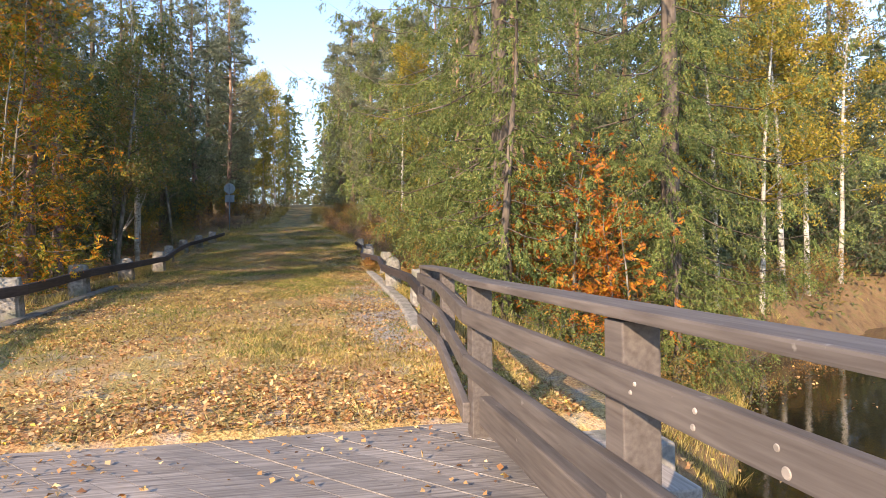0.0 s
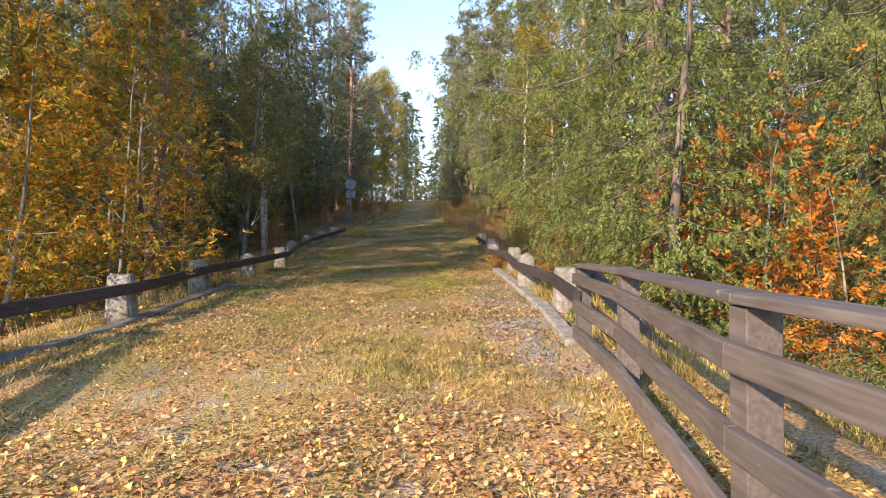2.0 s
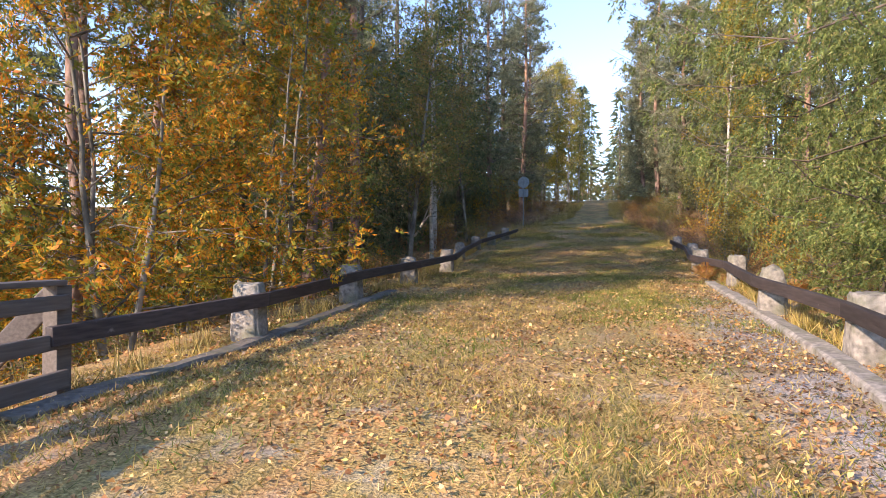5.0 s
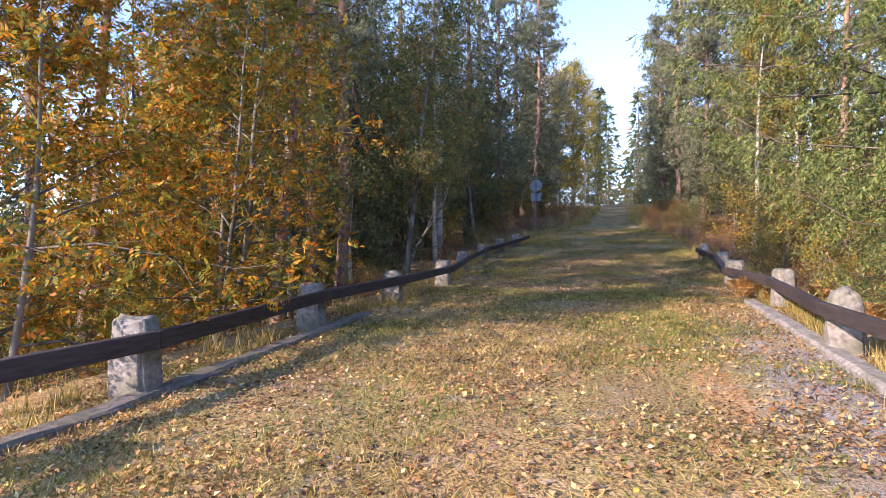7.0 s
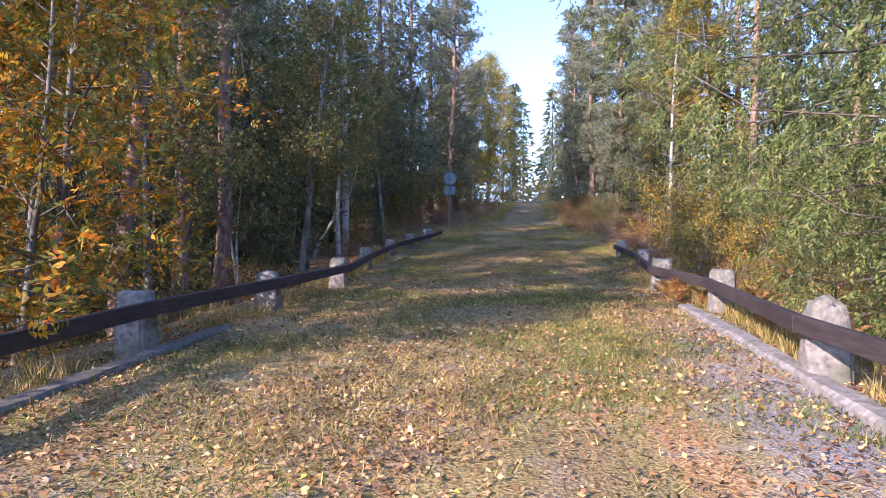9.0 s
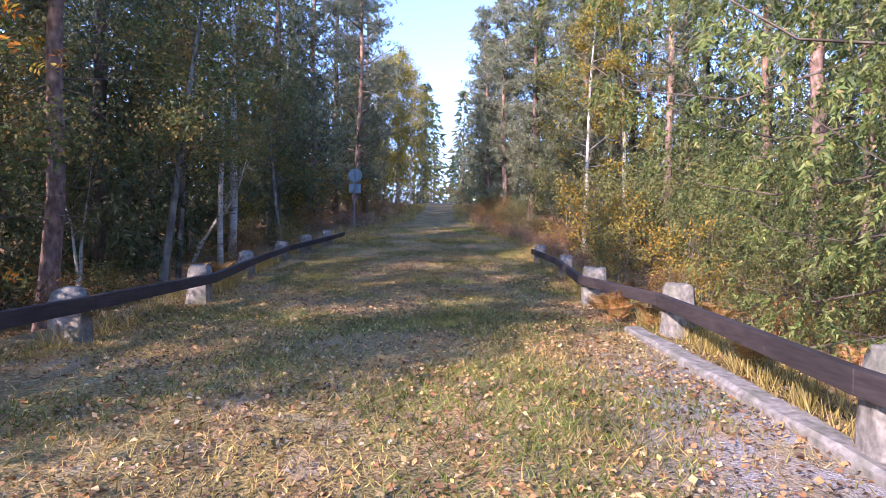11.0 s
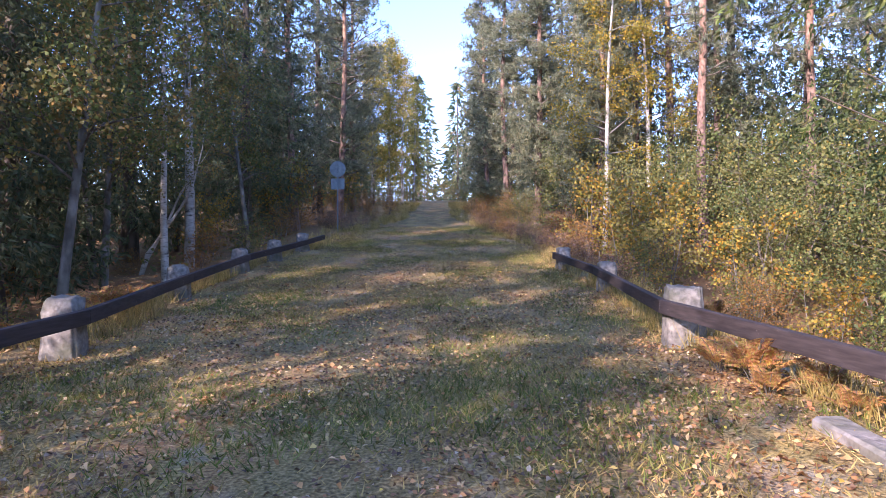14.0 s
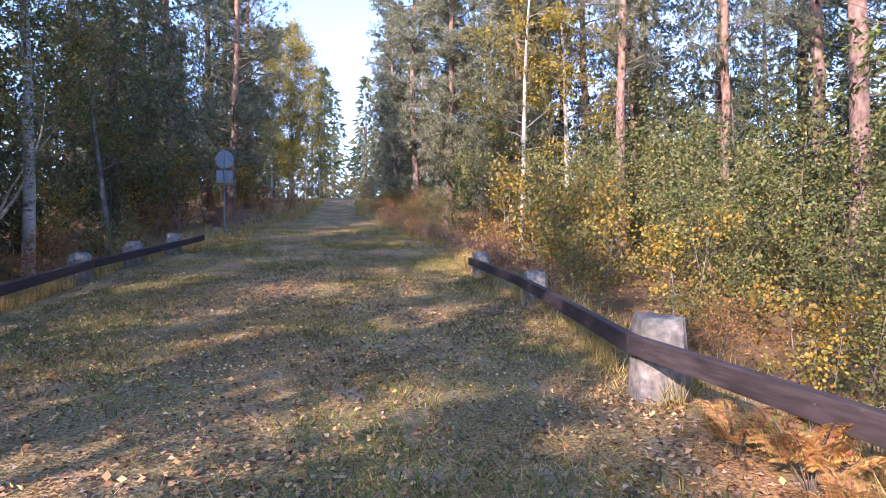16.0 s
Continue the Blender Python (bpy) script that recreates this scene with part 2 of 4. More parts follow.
def ground_material():
    """Road of gravel under thin dry grass and leaf litter; moss, needles and litter beside it."""
    mat, nt, bsdf = material("ground", 0.95)
    fine = tex(nt, "ShaderNodeTexNoise", 38, 6, space="World")
    pebble = tex(nt, "ShaderNodeTexVoronoi", 75, 1, space="World")
    mid = tex(nt, "ShaderNodeTexNoise", 2.6, 6, space="World")
    big = tex(nt, "ShaderNodeTexNoise", 0.55, 4, space="World")
    streak = tex(nt, "ShaderNodeTexNoise", 1.3, 5, (1.6, 0.3, 1), "World")
    gravel = ramp(nt, pebble.outputs["Color"], [(0.0, (0.16, 0.145, 0.13)), (0.6, (0.3, 0.27, 0.24)), (1.0, (0.46, 0.42, 0.37))])
    litter = ramp(nt, fine.outputs["Fac"], [(0.3, (0.19, 0.1, 0.05)), (0.5, (0.45, 0.25, 0.105)), (0.7, (0.66, 0.42, 0.19))])
    grass = ramp(nt, fine.outputs["Fac"], [(0.3, (0.14, 0.11, 0.035)), (0.5, (0.36, 0.26, 0.09)), (0.72, (0.58, 0.44, 0.18))])
    col = mixed(nt, ramp(nt, streak.outputs["Fac"], [(0.4, (0, 0, 0)), (0.58, (1, 1, 1))]), litter, grass)
    col = mixed(nt, ramp(nt, mid.outputs["Fac"], [(0.52, (0, 0, 0)), (0.7, (0.6, 0.6, 0.6))]), col, gravel)
    geo = nt.nodes.new("ShaderNodeNewGeometry")
    sep = nt.nodes.new("ShaderNodeSeparateXYZ")
    nt.links.new(geo.outputs["Position"], sep.inputs[0])
    turf = ramp(nt, fine.outputs["Fac"], [(0.32, (0.075, 0.06, 0.03)), (0.5, (0.185, 0.155, 0.06)), (0.68, (0.36, 0.28, 0.14))])
    along = nt.nodes.new("ShaderNodeMapRange")
    along.inputs[1].default_value, along.inputs[2].default_value, along.inputs[4].default_value = 8.0, 15.0, 0.85
    nt.links.new(sep.outputs["Y"], along.inputs[0])
    patch = tex(nt, "ShaderNodeTexNoise", 0.9, 5, (1.3, 0.6, 1), "World")
    cover = mixed(nt, 1.0, ramp(nt, patch.outputs["Fac"], [(0.4, (0.15, 0.15, 0.15)), (0.56, (1, 1, 1))]), along.outputs[0], "MULTIPLY")
    col = mixed(nt, cover, col, turf)
    away = nt.nodes.new("ShaderNodeMath")
    away.operation = "ADD"
    away.inputs[1].default_value = 0.4
    nt.links.new(sep.outputs["X"], away.inputs[0])
    absx = nt.nodes.new("ShaderNodeMath")
    absx.operation = "ABSOLUTE"
    nt.links.new(away.outputs[0], absx.inputs[0])
    verge = nt.nodes.new("ShaderNodeMapRange")
    verge.inputs[1].default_value, verge.inputs[2].default_value = 4.2, 5.2
    nt.links.new(absx.outputs[0], verge.inputs[0])
    moss = ramp(nt, mid.outputs["Fac"], [(0.35, (0.07, 0.048, 0.03)), (0.5, (0.17, 0.105, 0.055)), (0.65, (0.09, 0.105, 0.035))])
    col = mixed(nt, verge.outputs[0], col, mixed(nt, 0.3, moss, litter))
    strip = None
    for axis, a, b, c, d in (("X", 1.55, 2.3, 3.1, 3.4), ("Y", 7.0, 9.0, 17.5, 20.0)):
        for lo, hi in ((a, b), (d, c)):
            mr = nt.nodes.new("ShaderNodeMapRange")
            mr.inputs[1].default_value, mr.inputs[2].default_value = lo, hi
            nt.links.new(sep.outputs[axis], mr.inputs[0])
            if strip is None:
                strip = mr.outputs[0]
            else:
                m = nt.nodes.new("ShaderNodeMath")
                m.operation = "MULTIPLY"
                nt.links.new(strip, m.inputs[0])
                nt.links.new(mr.outputs[0], m.inputs[1])
                strip = m.outputs[0]
    edge = nt.nodes.new("ShaderNodeMath")
    edge.operation = "MULTIPLY"
    nt.links.new(strip, edge.inputs[0])
    nt.links.new(ramp(nt, mid.outputs["Fac"], [(0.35, (0.3, 0.3, 0.3)), (0.55, (1, 1, 1))]), edge.inputs[1])
    stones = ramp(nt, pebble.outputs["Color"], [(0.0, (0.12, 0.108, 0.105)), (0.6, (0.28, 0.258, 0.25)), (1.0, (0.46, 0.42, 0.4))])
    col = mixed(nt, edge.outputs[0], col, stones)
    tone = ramp(nt, big.outputs["Fac"], [(0.3, (0.75, 0.74, 0.72)), (0.7, (1.12, 1.1, 1.05))])
    nt.links.new(mixed(nt, 1.0, col, tone, "MULTIPLY"), bsdf.inputs["Base Color"])
    bump(nt, bsdf, fine.outputs["Fac"], 0.8, 0.03)
    return mat


GROUND = ground_material()


def gravel_material():
    mat, nt, bsdf = material("grey_gravel", 0.9)
    p = tex(nt, "ShaderNodeTexVoronoi", 55, 1, space="World")
    col = ramp(nt, p.outputs["Color"], [(0.0, (0.2, 0.19, 0.18)), (0.6, (0.4, 0.37, 0.35)), (1.0, (0.6, 0.56, 0.52))])
    nt.links.new(col, bsdf.inputs["Base Color"])
    bump(nt, bsdf, p.outputs["Distance"], 0.7, 0.02)
    return mat


GRAVEL = gravel_material()


def water_material():
    mat, nt, bsdf = material("dark_water", 0.06)
    bsdf.inputs["Base Color"].default_value = (0.012, 0.009, 0.006, 1)
    bsdf.inputs["Specular IOR Level"].default_value = 0.5
    n = tex(nt, "ShaderNodeTexNoise", 3, 3, space="World")
    bump(nt, bsdf, n.outputs["Fac"], 0.12, 0.03)
    return mat


WATER = water_material()


# ---- mesh helpers ----
def mesh_of(name, verts, faces, mat, smooth=False):
    me = bpy.data.meshes.new(name)
    me.from_pydata([tuple(v) for v in verts], [], [tuple(f) for f in faces])
    me.materials.append(mat)
    if smooth:
        me.polygons.foreach_set("use_smooth", [True] * len(me.polygons))
    me.update()
    return me


def quads_mesh(name, verts, n, mat, k=4):
    """A mesh of n loose faces of k corners each, out of an array of n*k places."""
    me = bpy.data.meshes.new(name)
    me.vertices.add(n * k)
    me.vertices.foreach_set("co", np.asarray(verts, dtype=np.float32).reshape(-1))
    me.loops.add(n * k)
    me.loops.foreach_set("vertex_index", np.arange(n * k, dtype=np.int32))
    me.polygons.add(n)
    me.polygons.foreach_set("loop_start", np.arange(n, dtype=np.int32) * k)
    me.polygons.foreach_set("loop_total", np.full(n, k, dtype=np.int32))
    me.materials.append(mat)
    me.update(calc_edges=True)
    return me


def put_under(name, me, parent, label="", kind=""):
    ob = new(name, me)
    ob.parent = parent
    return tagged(ob, label=label, kind=kind)


def part(name, bm, mat, parent, label=""):
    me = bpy.data.meshes.new(name)
    bm.to_mesh(me)
    bm.free()
    me.materials.append(mat)
    return put_under(name, me, parent, label)


def box_bm(size, at=(0, 0, 0), bevel=0.01, turn=None, segments=2):
    bm = bmesh.new()
    bmesh.ops.create_cube(bm, size=1)
    for v in bm.verts:
        v.co = Vector((v.co.x * size[0], v.co.y * size[1], v.co.z * size[2]))
    if bevel:
        bmesh.ops.bevel(bm, geom=list(bm.edges), offset=bevel, segments=segments, affect="EDGES", profile=0.6)
    if turn is not None:
        bmesh.ops.transform(bm, matrix=turn, verts=bm.verts)
    bmesh.ops.translate(bm, vec=at, verts=bm.verts)
    return bm


def beam_bm(a, b, wide, tall, bevel=0.012):
    """A squared timber from a to b, its tall side upright."""
    a, b = Vector(a), Vector(b)
    way = (b - a).normalized()
    side = way.cross(Vector((0, 0, 1))).normalized()
    up = side.cross(way)
    turn = Matrix((side, way, up)).transposed().to_4x4()
    return box_bm((wide, (b - a).length, tall), (a + b) / 2, bevel, turn)


def unit(v):
    return v / np.maximum(np.linalg.norm(v, axis=-1, keepdims=True), 1e-9)


def blades(base, axis, normal, length, width, fold=0.15):
    """Folded leaf shapes as an array (n, 4, 3)."""
    n = len(base)
    length, width = np.broadcast_to(length, n)[:, None], np.broadcast_to(width, n)[:, None]
    side = unit(np.cross(axis, normal))
    up = np.cross(side, axis)
    mid = base + axis * length * 0.45
    return np.stack([base, mid + side * width / 2 + up * width * fold, base + axis * length, mid - side * width / 2 + up * width * fold], 1)


def needles(base, axis, length, width):
    """Thin triangles as an array (n, 3, 3)."""
    n = len(base)
    side = unit(np.cross(axis, RNG.normal(size=(n, 3)))) * (np.broadcast_to(width, n)[:, None] / 2)
    return np.stack([base - side, base + side, base + axis * np.broadcast_to(length, n)[:, None]], 1)


class Tubes:
    """Tapered round limbs gathered into one mesh."""

    def __init__(self):
        self.verts, self.faces = [], []

    def add(self, pts, radii, sides=6):
        pts = np.asarray(pts, float)
        way = unit(np.gradient(pts, axis=0))
        ref = np.array([0.31, 0.95, 0.07]) if abs(way[0][2]) > 0.5 else np.array([0.05, 0.1, 1.0])
        u = unit(np.cross(way, ref))
        v = np.cross(way, u)
        ang = np.linspace(0, 2 * np.pi, sides, endpoint=False)
        base = len(self.verts)
        for p, a, b, r in zip(pts, u, v, radii):
            for w in ang:
                self.verts.append(p + r * (np.cos(w) * a + np.sin(w) * b))
        for i in range(len(pts) - 1):
            for j in range(sides):
                k = (j + 1) % sides
                self.faces.append((base + i * sides + j, base + i * sides + k, base + (i + 1) * sides + k, base + (i + 1) * sides + j))
        return self

    def mesh(self, name, mat):
        return mesh_of(name, self.verts, self.faces, mat, True)


def spot(ob, x, y, z, turn=0.0, size=1.0, tilt=0.0):
    return Matrix.LocRotScale((x, y, z), Euler((radians(tilt), 0, radians(turn))), (size, size, size))


# ---- terrain ----
ROAD_Y = (-50, 5, 8, 10.5, 14.5, 19, 24, 28, 33, 37, 44, 60, 90, 200, 600)
ROAD_Z = (0, 0.03, 0.15, 0.25, 0.44, 0.66, 0.86, 1.12, 1.55, 2.05, 2.95, 5.0, 8.4, 13, 13)
WATER_Z = -2.0


def step(a):
    a = min(1.0, max(0.0, a))
    return a * a * (3 - 2 * a)


def road_z(y):
    return float(np.interp(y, ROAD_Y, ROAD_Z))


def shore_y(x):
    base = float(np.interp(x, (-60, -4.5, 4.5, 7.5, 9.5, 12, 20, 60), (11.5, 6, 6, 7.6, 9.8, 15.0, 19.2, 38)))
    return base + 0.5 * math.sin(x * 0.9) * step((abs(x) - 4) / 3)


def ground_z(x, y):
    road = road_z(y)
    out = max(0.0, abs(x + 0.4) - 4.15)
    fall = float(np.interp(y, (0, 6, 22, 34, 46, 70), (1.9, 1.7, 1.1, 0.8, 0.15, 0.0)))
    land = road - fall * step(out / 3.2) + 0.16 * noise.noise((x * 0.5, y * 0.5, 0)) * step(out / 2)
    land += 0.035 * noise.noise((x * 1.1, y * 0.9, 3)) + 0.012 * noise.noise((x * 4, y * 4, 5))
    if out == 0:
        land -= 0.05 * ((x + 0.4) / 4.15) ** 2
    s = y - shore_y(x)
    if abs(x + 0.4) < 4.3:
        bank = step((y - 4.6) / 0.5)
    else:
        bank = step((s + 0.8) / 2.6)
    far = step((-9 - y) / 4)
    return max(land * bank - 3.0 * (1 - bank), (-0.9 + 0.3 * noise.noise((x * 0.3, y * 0.3, 9))) * far - 3.0 * (1 - far))


def axis_steps(lo, a, b, hi, fine, grow=1.25):
    inner = list(np.arange(a, b + 1e-6, fine))
    left, right, d = [], [], fine
    p = a
    while p > lo:
        d *= grow
        p -= d
        left.append(p)
    p, d = b, fine
    while p < hi:
        d *= grow
        p += d
        right.append(p)
    return left[::-1] + inner + right


def build_ground():
    xs = axis_steps(-900, -9, 9, 900, 0.28)
    ys = axis_steps(-500, 4.2, 46, 1500, 0.28)
    verts = [(x, y, ground_z(x, y)) for y in ys for x in xs]
    w = len(xs)
    faces = [(j * w + i, j * w + i + 1, (j + 1) * w + i + 1, (j + 1) * w + i) for j in range(len(ys) - 1) for i in range(w - 1)]
    tagged(new("ground", mesh_of("ground", verts, faces, GROUND, True)), "old road of gravel, dry grass and fallen leaves with forest floor", "ground", kind="structure")
    me = mesh_of("water", [(-120, -40, WATER_Z), (120, -40, WATER_Z), (120, 120, WATER_Z), (-120, 120, WATER_Z)], [(0, 1, 2, 3)], WATER)
    tagged(new("water", me), "dark still stream water with floating leaves", "water", kind="structure")


build_ground()


# ---- bridge deck, abutment, kerbs ----
def build_deck():
    deck = tagged(new("bridge_deck"), "weathered grey timber bridge deck with fallen leaves", "bridge deck", kind="structure")
    part("deck_bearer", box_bm((8.4, 0.5, 0.6), (-0.4, 4.3, -0.5), 0.02), DECK, deck)
    for x in (-3.6, -2.0, -0.4, 1.2, 2.4):
        part("deck_joist", box_bm((0.25, 19.0, 0.4), (x, -4.6, -0.3), 0.015), DECK, deck)
    return deck


PLANK_TURN = -48.0


def lay_planks(deck):
    """Planks laid side by side across the bridge, a little askew, with open joints."""
    rng = random.Random(5)
    turn = radians(PLANK_TURN)
    way, over = Vector((math.cos(turn), math.sin(turn), 0)), Vector((-math.sin(turn), math.cos(turn), 0))
    for i in range(-22, 74):
        mid = Vector((-0.42, 5.2, 0)) - over * (i * 0.15)
        cut = rng.uniform(-2.0, 2.0)
        for a, b in ((-9.0, cut - 0.003), (cut + 0.003, 9.0)):
            bm = box_bm((b - a, 0.146, 0.06), ((a + b) / 2, 0, 0), 0)
            tip = Matrix.Rotation(turn, 4, "Z") @ Matrix.Rotation(radians(rng.uniform(-0.5, 0.5)), 4, "X")
            bmesh.ops.transform(bm, matrix=Matrix.Translation(mid + Vector((0, 0, -0.032 + rng.uniform(-0.004, 0.003)))) @ tip, verts=bm.verts)
            for at, no in (((-3.62, 0, 0), (-1, 0, 0)), ((2.72, 0, 0), (1, 0, 0)), ((0, 5.3, 0), (0, 1, 0)), ((0, -2.5, 0), (0, -1, 0))):
                got = bmesh.ops.bisect_plane(bm, geom=bm.verts[:] + bm.edges[:] + bm.faces[:], plane_co=at, plane_no=no, clear_outer=True)
                rim = [e for e in got["geom_cut"] if isinstance(e, bmesh.types.BMEdge)]
                if rim:
                    bmesh.ops.holes_fill(bm, edges=rim)
            if len(bm.faces) > 3:
                part("plank", bm, DECK_ACROSS, deck)
            else:
                bm.free()
    part("deck_boarding", box_bm((6.34, 16, 0.06), (-0.45, -10.55, -0.032), 0.004), DECK_ACROSS, deck)


DECK_THING = build_deck()
abut = part("abutment", box_bm((8.8, 0.55, 2.8), (-0.4, 4.95, -1.5), 0.03), CONCRETE, None)
tagged(abut, "concrete bridge abutment under the deck", "abutment", kind="structure")

RIGHT_STONES = [(3.35, 12.5), (3.17, 15.75), (3.5, 20.2), (3.2, 23.6), (3.65, 28.7), (3.55, 32.7)]
LEFT_STONES = [(-3.84, 12.02), (-4.1, 15.9), (-4.02, 19.2), (-4.08, 23.1), (-4.8, 27.8), (-5.15, 32.4), (-4.85, 34.7), (-4.55, 37.1)]


def line_at(stones, y):
    return float(np.interp(y, [s[1] for s in stones], [s[0] for s in stones]))


def build_kerb(points, mat, proud, label):
    bm = bmesh.new()
    rng = random.Random(len(label))
    last = None
    prof = ((-0.12, -0.3), (-0.12, proud - 0.03), (-0.09, proud), (0.09, proud), (0.12, proud - 0.03), (0.12, -0.3))
    for i, (x, y) in enumerate(points):
        z = road_z(y)
        ring = [bm.verts.new((x + px + rng.uniform(-0.012, 0.012), y, z + pz + rng.uniform(-0.012, 0.012))) for px, pz in prof]
        if last:
            for k in range(len(prof) - 1):
                bm.faces.new((last[k], last[k + 1], ring[k + 1], ring[k]))
        else:
            bm.faces.new(ring)
        last = ring
    bm.faces.new(last[::-1])
    bmesh.ops.recalc_face_normals(bm, faces=bm.faces)
    tagged(part("kerb", bm, mat, None), label, "kerb", kind="structure")


build_kerb([(float(np.interp(y, (8.8, 12.6, 20.3), (2.75, 2.99, 2.98))), y) for y in np.arange(9.6, 20.5, 0.35)], CONCRETE, 0.06, "worn concrete kerb beam beside the gravel")
build_kerb([(float(np.interp(y, (8.8, 11.5, 19), (-3.74, -3.62, -3.85))), y) for y in np.arange(8.6, 17.6, 0.35)], SHADED_DIRTY_CONCRETE, 0.03, "shaded concrete kerb beam half under leaves")


# ---- guard stones and rails ----
def build_guard_stone(x, y, seed, wide, tall, round_top):
    rng = random.Random(seed)
    z = ground_z(x, y)
    bm = bmesh.new()
    bmesh.ops.create_cube(bm, size=1)
    bmesh.ops.subdivide_edges(bm, edges=bm.edges[:], cuts=5, use_grid_fill=True)
    for v in bm.verts:
        h = v.co.z + 0.5
        t = 1.0 - 0.24 * h - (round_top * max(0, h - 0.7) ** 1.4)
        p = Vector((v.co.x * wide * t, v.co.y * wide * 0.85 * t, h * (tall + 0.35) - 0.35))
        c = 1 - 0.1 * (abs(v.co.x * 2) ** 4) * (abs(v.co.y * 2) ** 4)
        p.x, p.y = p.x * c, p.y * c
        if h > 0.95:
            p.z -= 0.1 * round_top * ((2 * v.co.x) ** 2 + (2 * v.co.y) ** 2) + 0.03 * noise.noise(Vector((x * 7 + v.co.x * 3, y, v.co.y * 3)))
        n = noise.noise_vector(p * 5 + Vector((seed * 3.1, 0, 0))) * 0.022 + noise.noise_vector(p * 14 + Vector((seed, 5, 0))) * 0.008
        v.co = p + n
    bmesh.ops.bevel(bm, geom=[e for e in bm.edges if e.calc_face_angle(0) > 0.9], offset=0.02, segments=2, affect="EDGES")
    for f in bm.faces:
        f.smooth = True
    ob = part("guard_stone", bm, STONE, None)
    ob.matrix_basis = pose(x, y, z, 0, 0, rng.uniform(-8, 8))
    tagged(ob, "weathered granite guard stone behind the timber rail" if not round_top > 0.3 else "round-topped weathered granite guard stone behind the rail", "guard stone", "guard stones along the road")


for i, (x, y) in enumerate(RIGHT_STONES):
    build_guard_stone(x, y, i, (0.52, 0.46, 0.46, 0.52, 0.46, 0.44)[i], (0.75, 0.8, 0.72, 0.74, 0.62, 0.6)[i], (0.12, 0.6, 0.2, 0.15, 0.2, 0.2)[i])
for i, (x, y) in enumerate(LEFT_STONES):
    build_guard_stone(x, y, i + 20, 0.46 if i < 5 else 0.5, (0.72, 0.72, 0.68, 0.7, 0.66, 0.66, 0.62, 0.62)[i], (0.06, 0.1, 0.3, 0.2, 0.3, 0.2, 0.2, 0.2)[i])


def build_guard_rail(points, label):
    rail = tagged(new("guard_rail"), label, "guard rail", "timber guard rails along the road")
    for a, b in zip(points, points[1:]):
        part("rail_beam", beam_bm(a, b, 0.09, 0.17), RAIL, rail)
    return rail


RIGHT_RAIL = [(2.83, 9.6, 0.78)] + [(x - 0.26, y - 0.02, road_z(y) + h) for (x, y), h in zip(RIGHT_STONES, (0.52, 0.5, 0.46, 0.44, 0.4, 0.34))]
LEFT_RAIL = [(-3.86, 9.1, 0.72)] + [(x + 0.26, y - 0.02, road_z(y) + h) for (x, y), h in zip(LEFT_STONES, (0.5, 0.48, 0.44, 0.42, 0.4, 0.36, 0.34, 0.3))] + [(-4.15, 38.9, road_z(38.9) + 0.26)]
build_guard_rail(RIGHT_RAIL, "dark-stained timber guard rail bolted to granite stones")
build_guard_rail(LEFT_RAIL, "dark-stained timber guard rail in shade on granite stones")


# ---- bridge railings ----
def build_railing(side, label):
    """side 1: the right one; -1: the left one, mirrored about the road's middle."""
    rail = tagged(new("bridge_railing"), label, "railing", "bridge railings")
    mid = 0.0 if side > 0 else -0.8

    def px(x):
        return x if side > 0 else mid - x + 0.0

    line = [(2.42, -13.4), (2.42, -11.3), (2.42, -9.2), (2.42, -7.1), (2.42, -5.0), (2.42, -2.95), (2.42, -0.95), (2.42, 1.0), (2.43, 2.58), (2.44, 4.9), (2.80, 7.75), (2.88, 9.7)]
    if side < 0:
        line = [(x + 0.22 + (0.04 if y > 5 else 0), y - 0.4) for x, y in line]
    for x, y in line:
        z = ground_z(px(x), y) if y > 5.2 else -0.02
        top = 1.13 if y < 9 else 1.14
        part("post", box_bm((0.16, 0.15, top - z + 0.12), (px(x) + 0.05 * side, y, (top + z - 0.12) / 2), 0.008), FENCE, rail)
    runs = [line[0], line[3], line[6], line[9], line[10], line[11]]
    for (x0, y0), (x1, y1) in zip(runs, runs[1:]):
        z0, z1 = road_z(y0), road_z(y1)
        part("cap_rail", beam_bm((px(x0) + 0.04 * side, y0 - 0.001, 1.165), (px(x1) + 0.04 * side, y1, 1.165), 0.2, 0.048), FENCE, rail)
        b = -0.06 * side
        for h, tall, sink in ((0.9, 0.125, 0.5), (0.525, 0.135, 0.75), (0.14, 0.16, 1.0)):
            if h < 0.2 and y1 < 5.2:
                continue
            part("rail_board", beam_bm((px(x0) + b, y0, h + z0 * sink), (px(x1) + b, y1, h + z1 * sink), 0.06, tall), FENCE, rail)
    part("kerb_beam", beam_bm((px(2.53), -14, 0.2), (px(2.53), 4.84, 0.2), 0.14, 0.22, 0.015), FENCE, rail, "squared timber wheel guard")
    # bracing plank at the end post
    x, y = line[-1]
    part("brace", beam_bm((px(x) + 0.14 * side, y + 0.1, 1.1), (px(x) + 0.95 * side, y - 0.3, 0.05), 0.06, 0.2), FENCE, rail)
    return rail


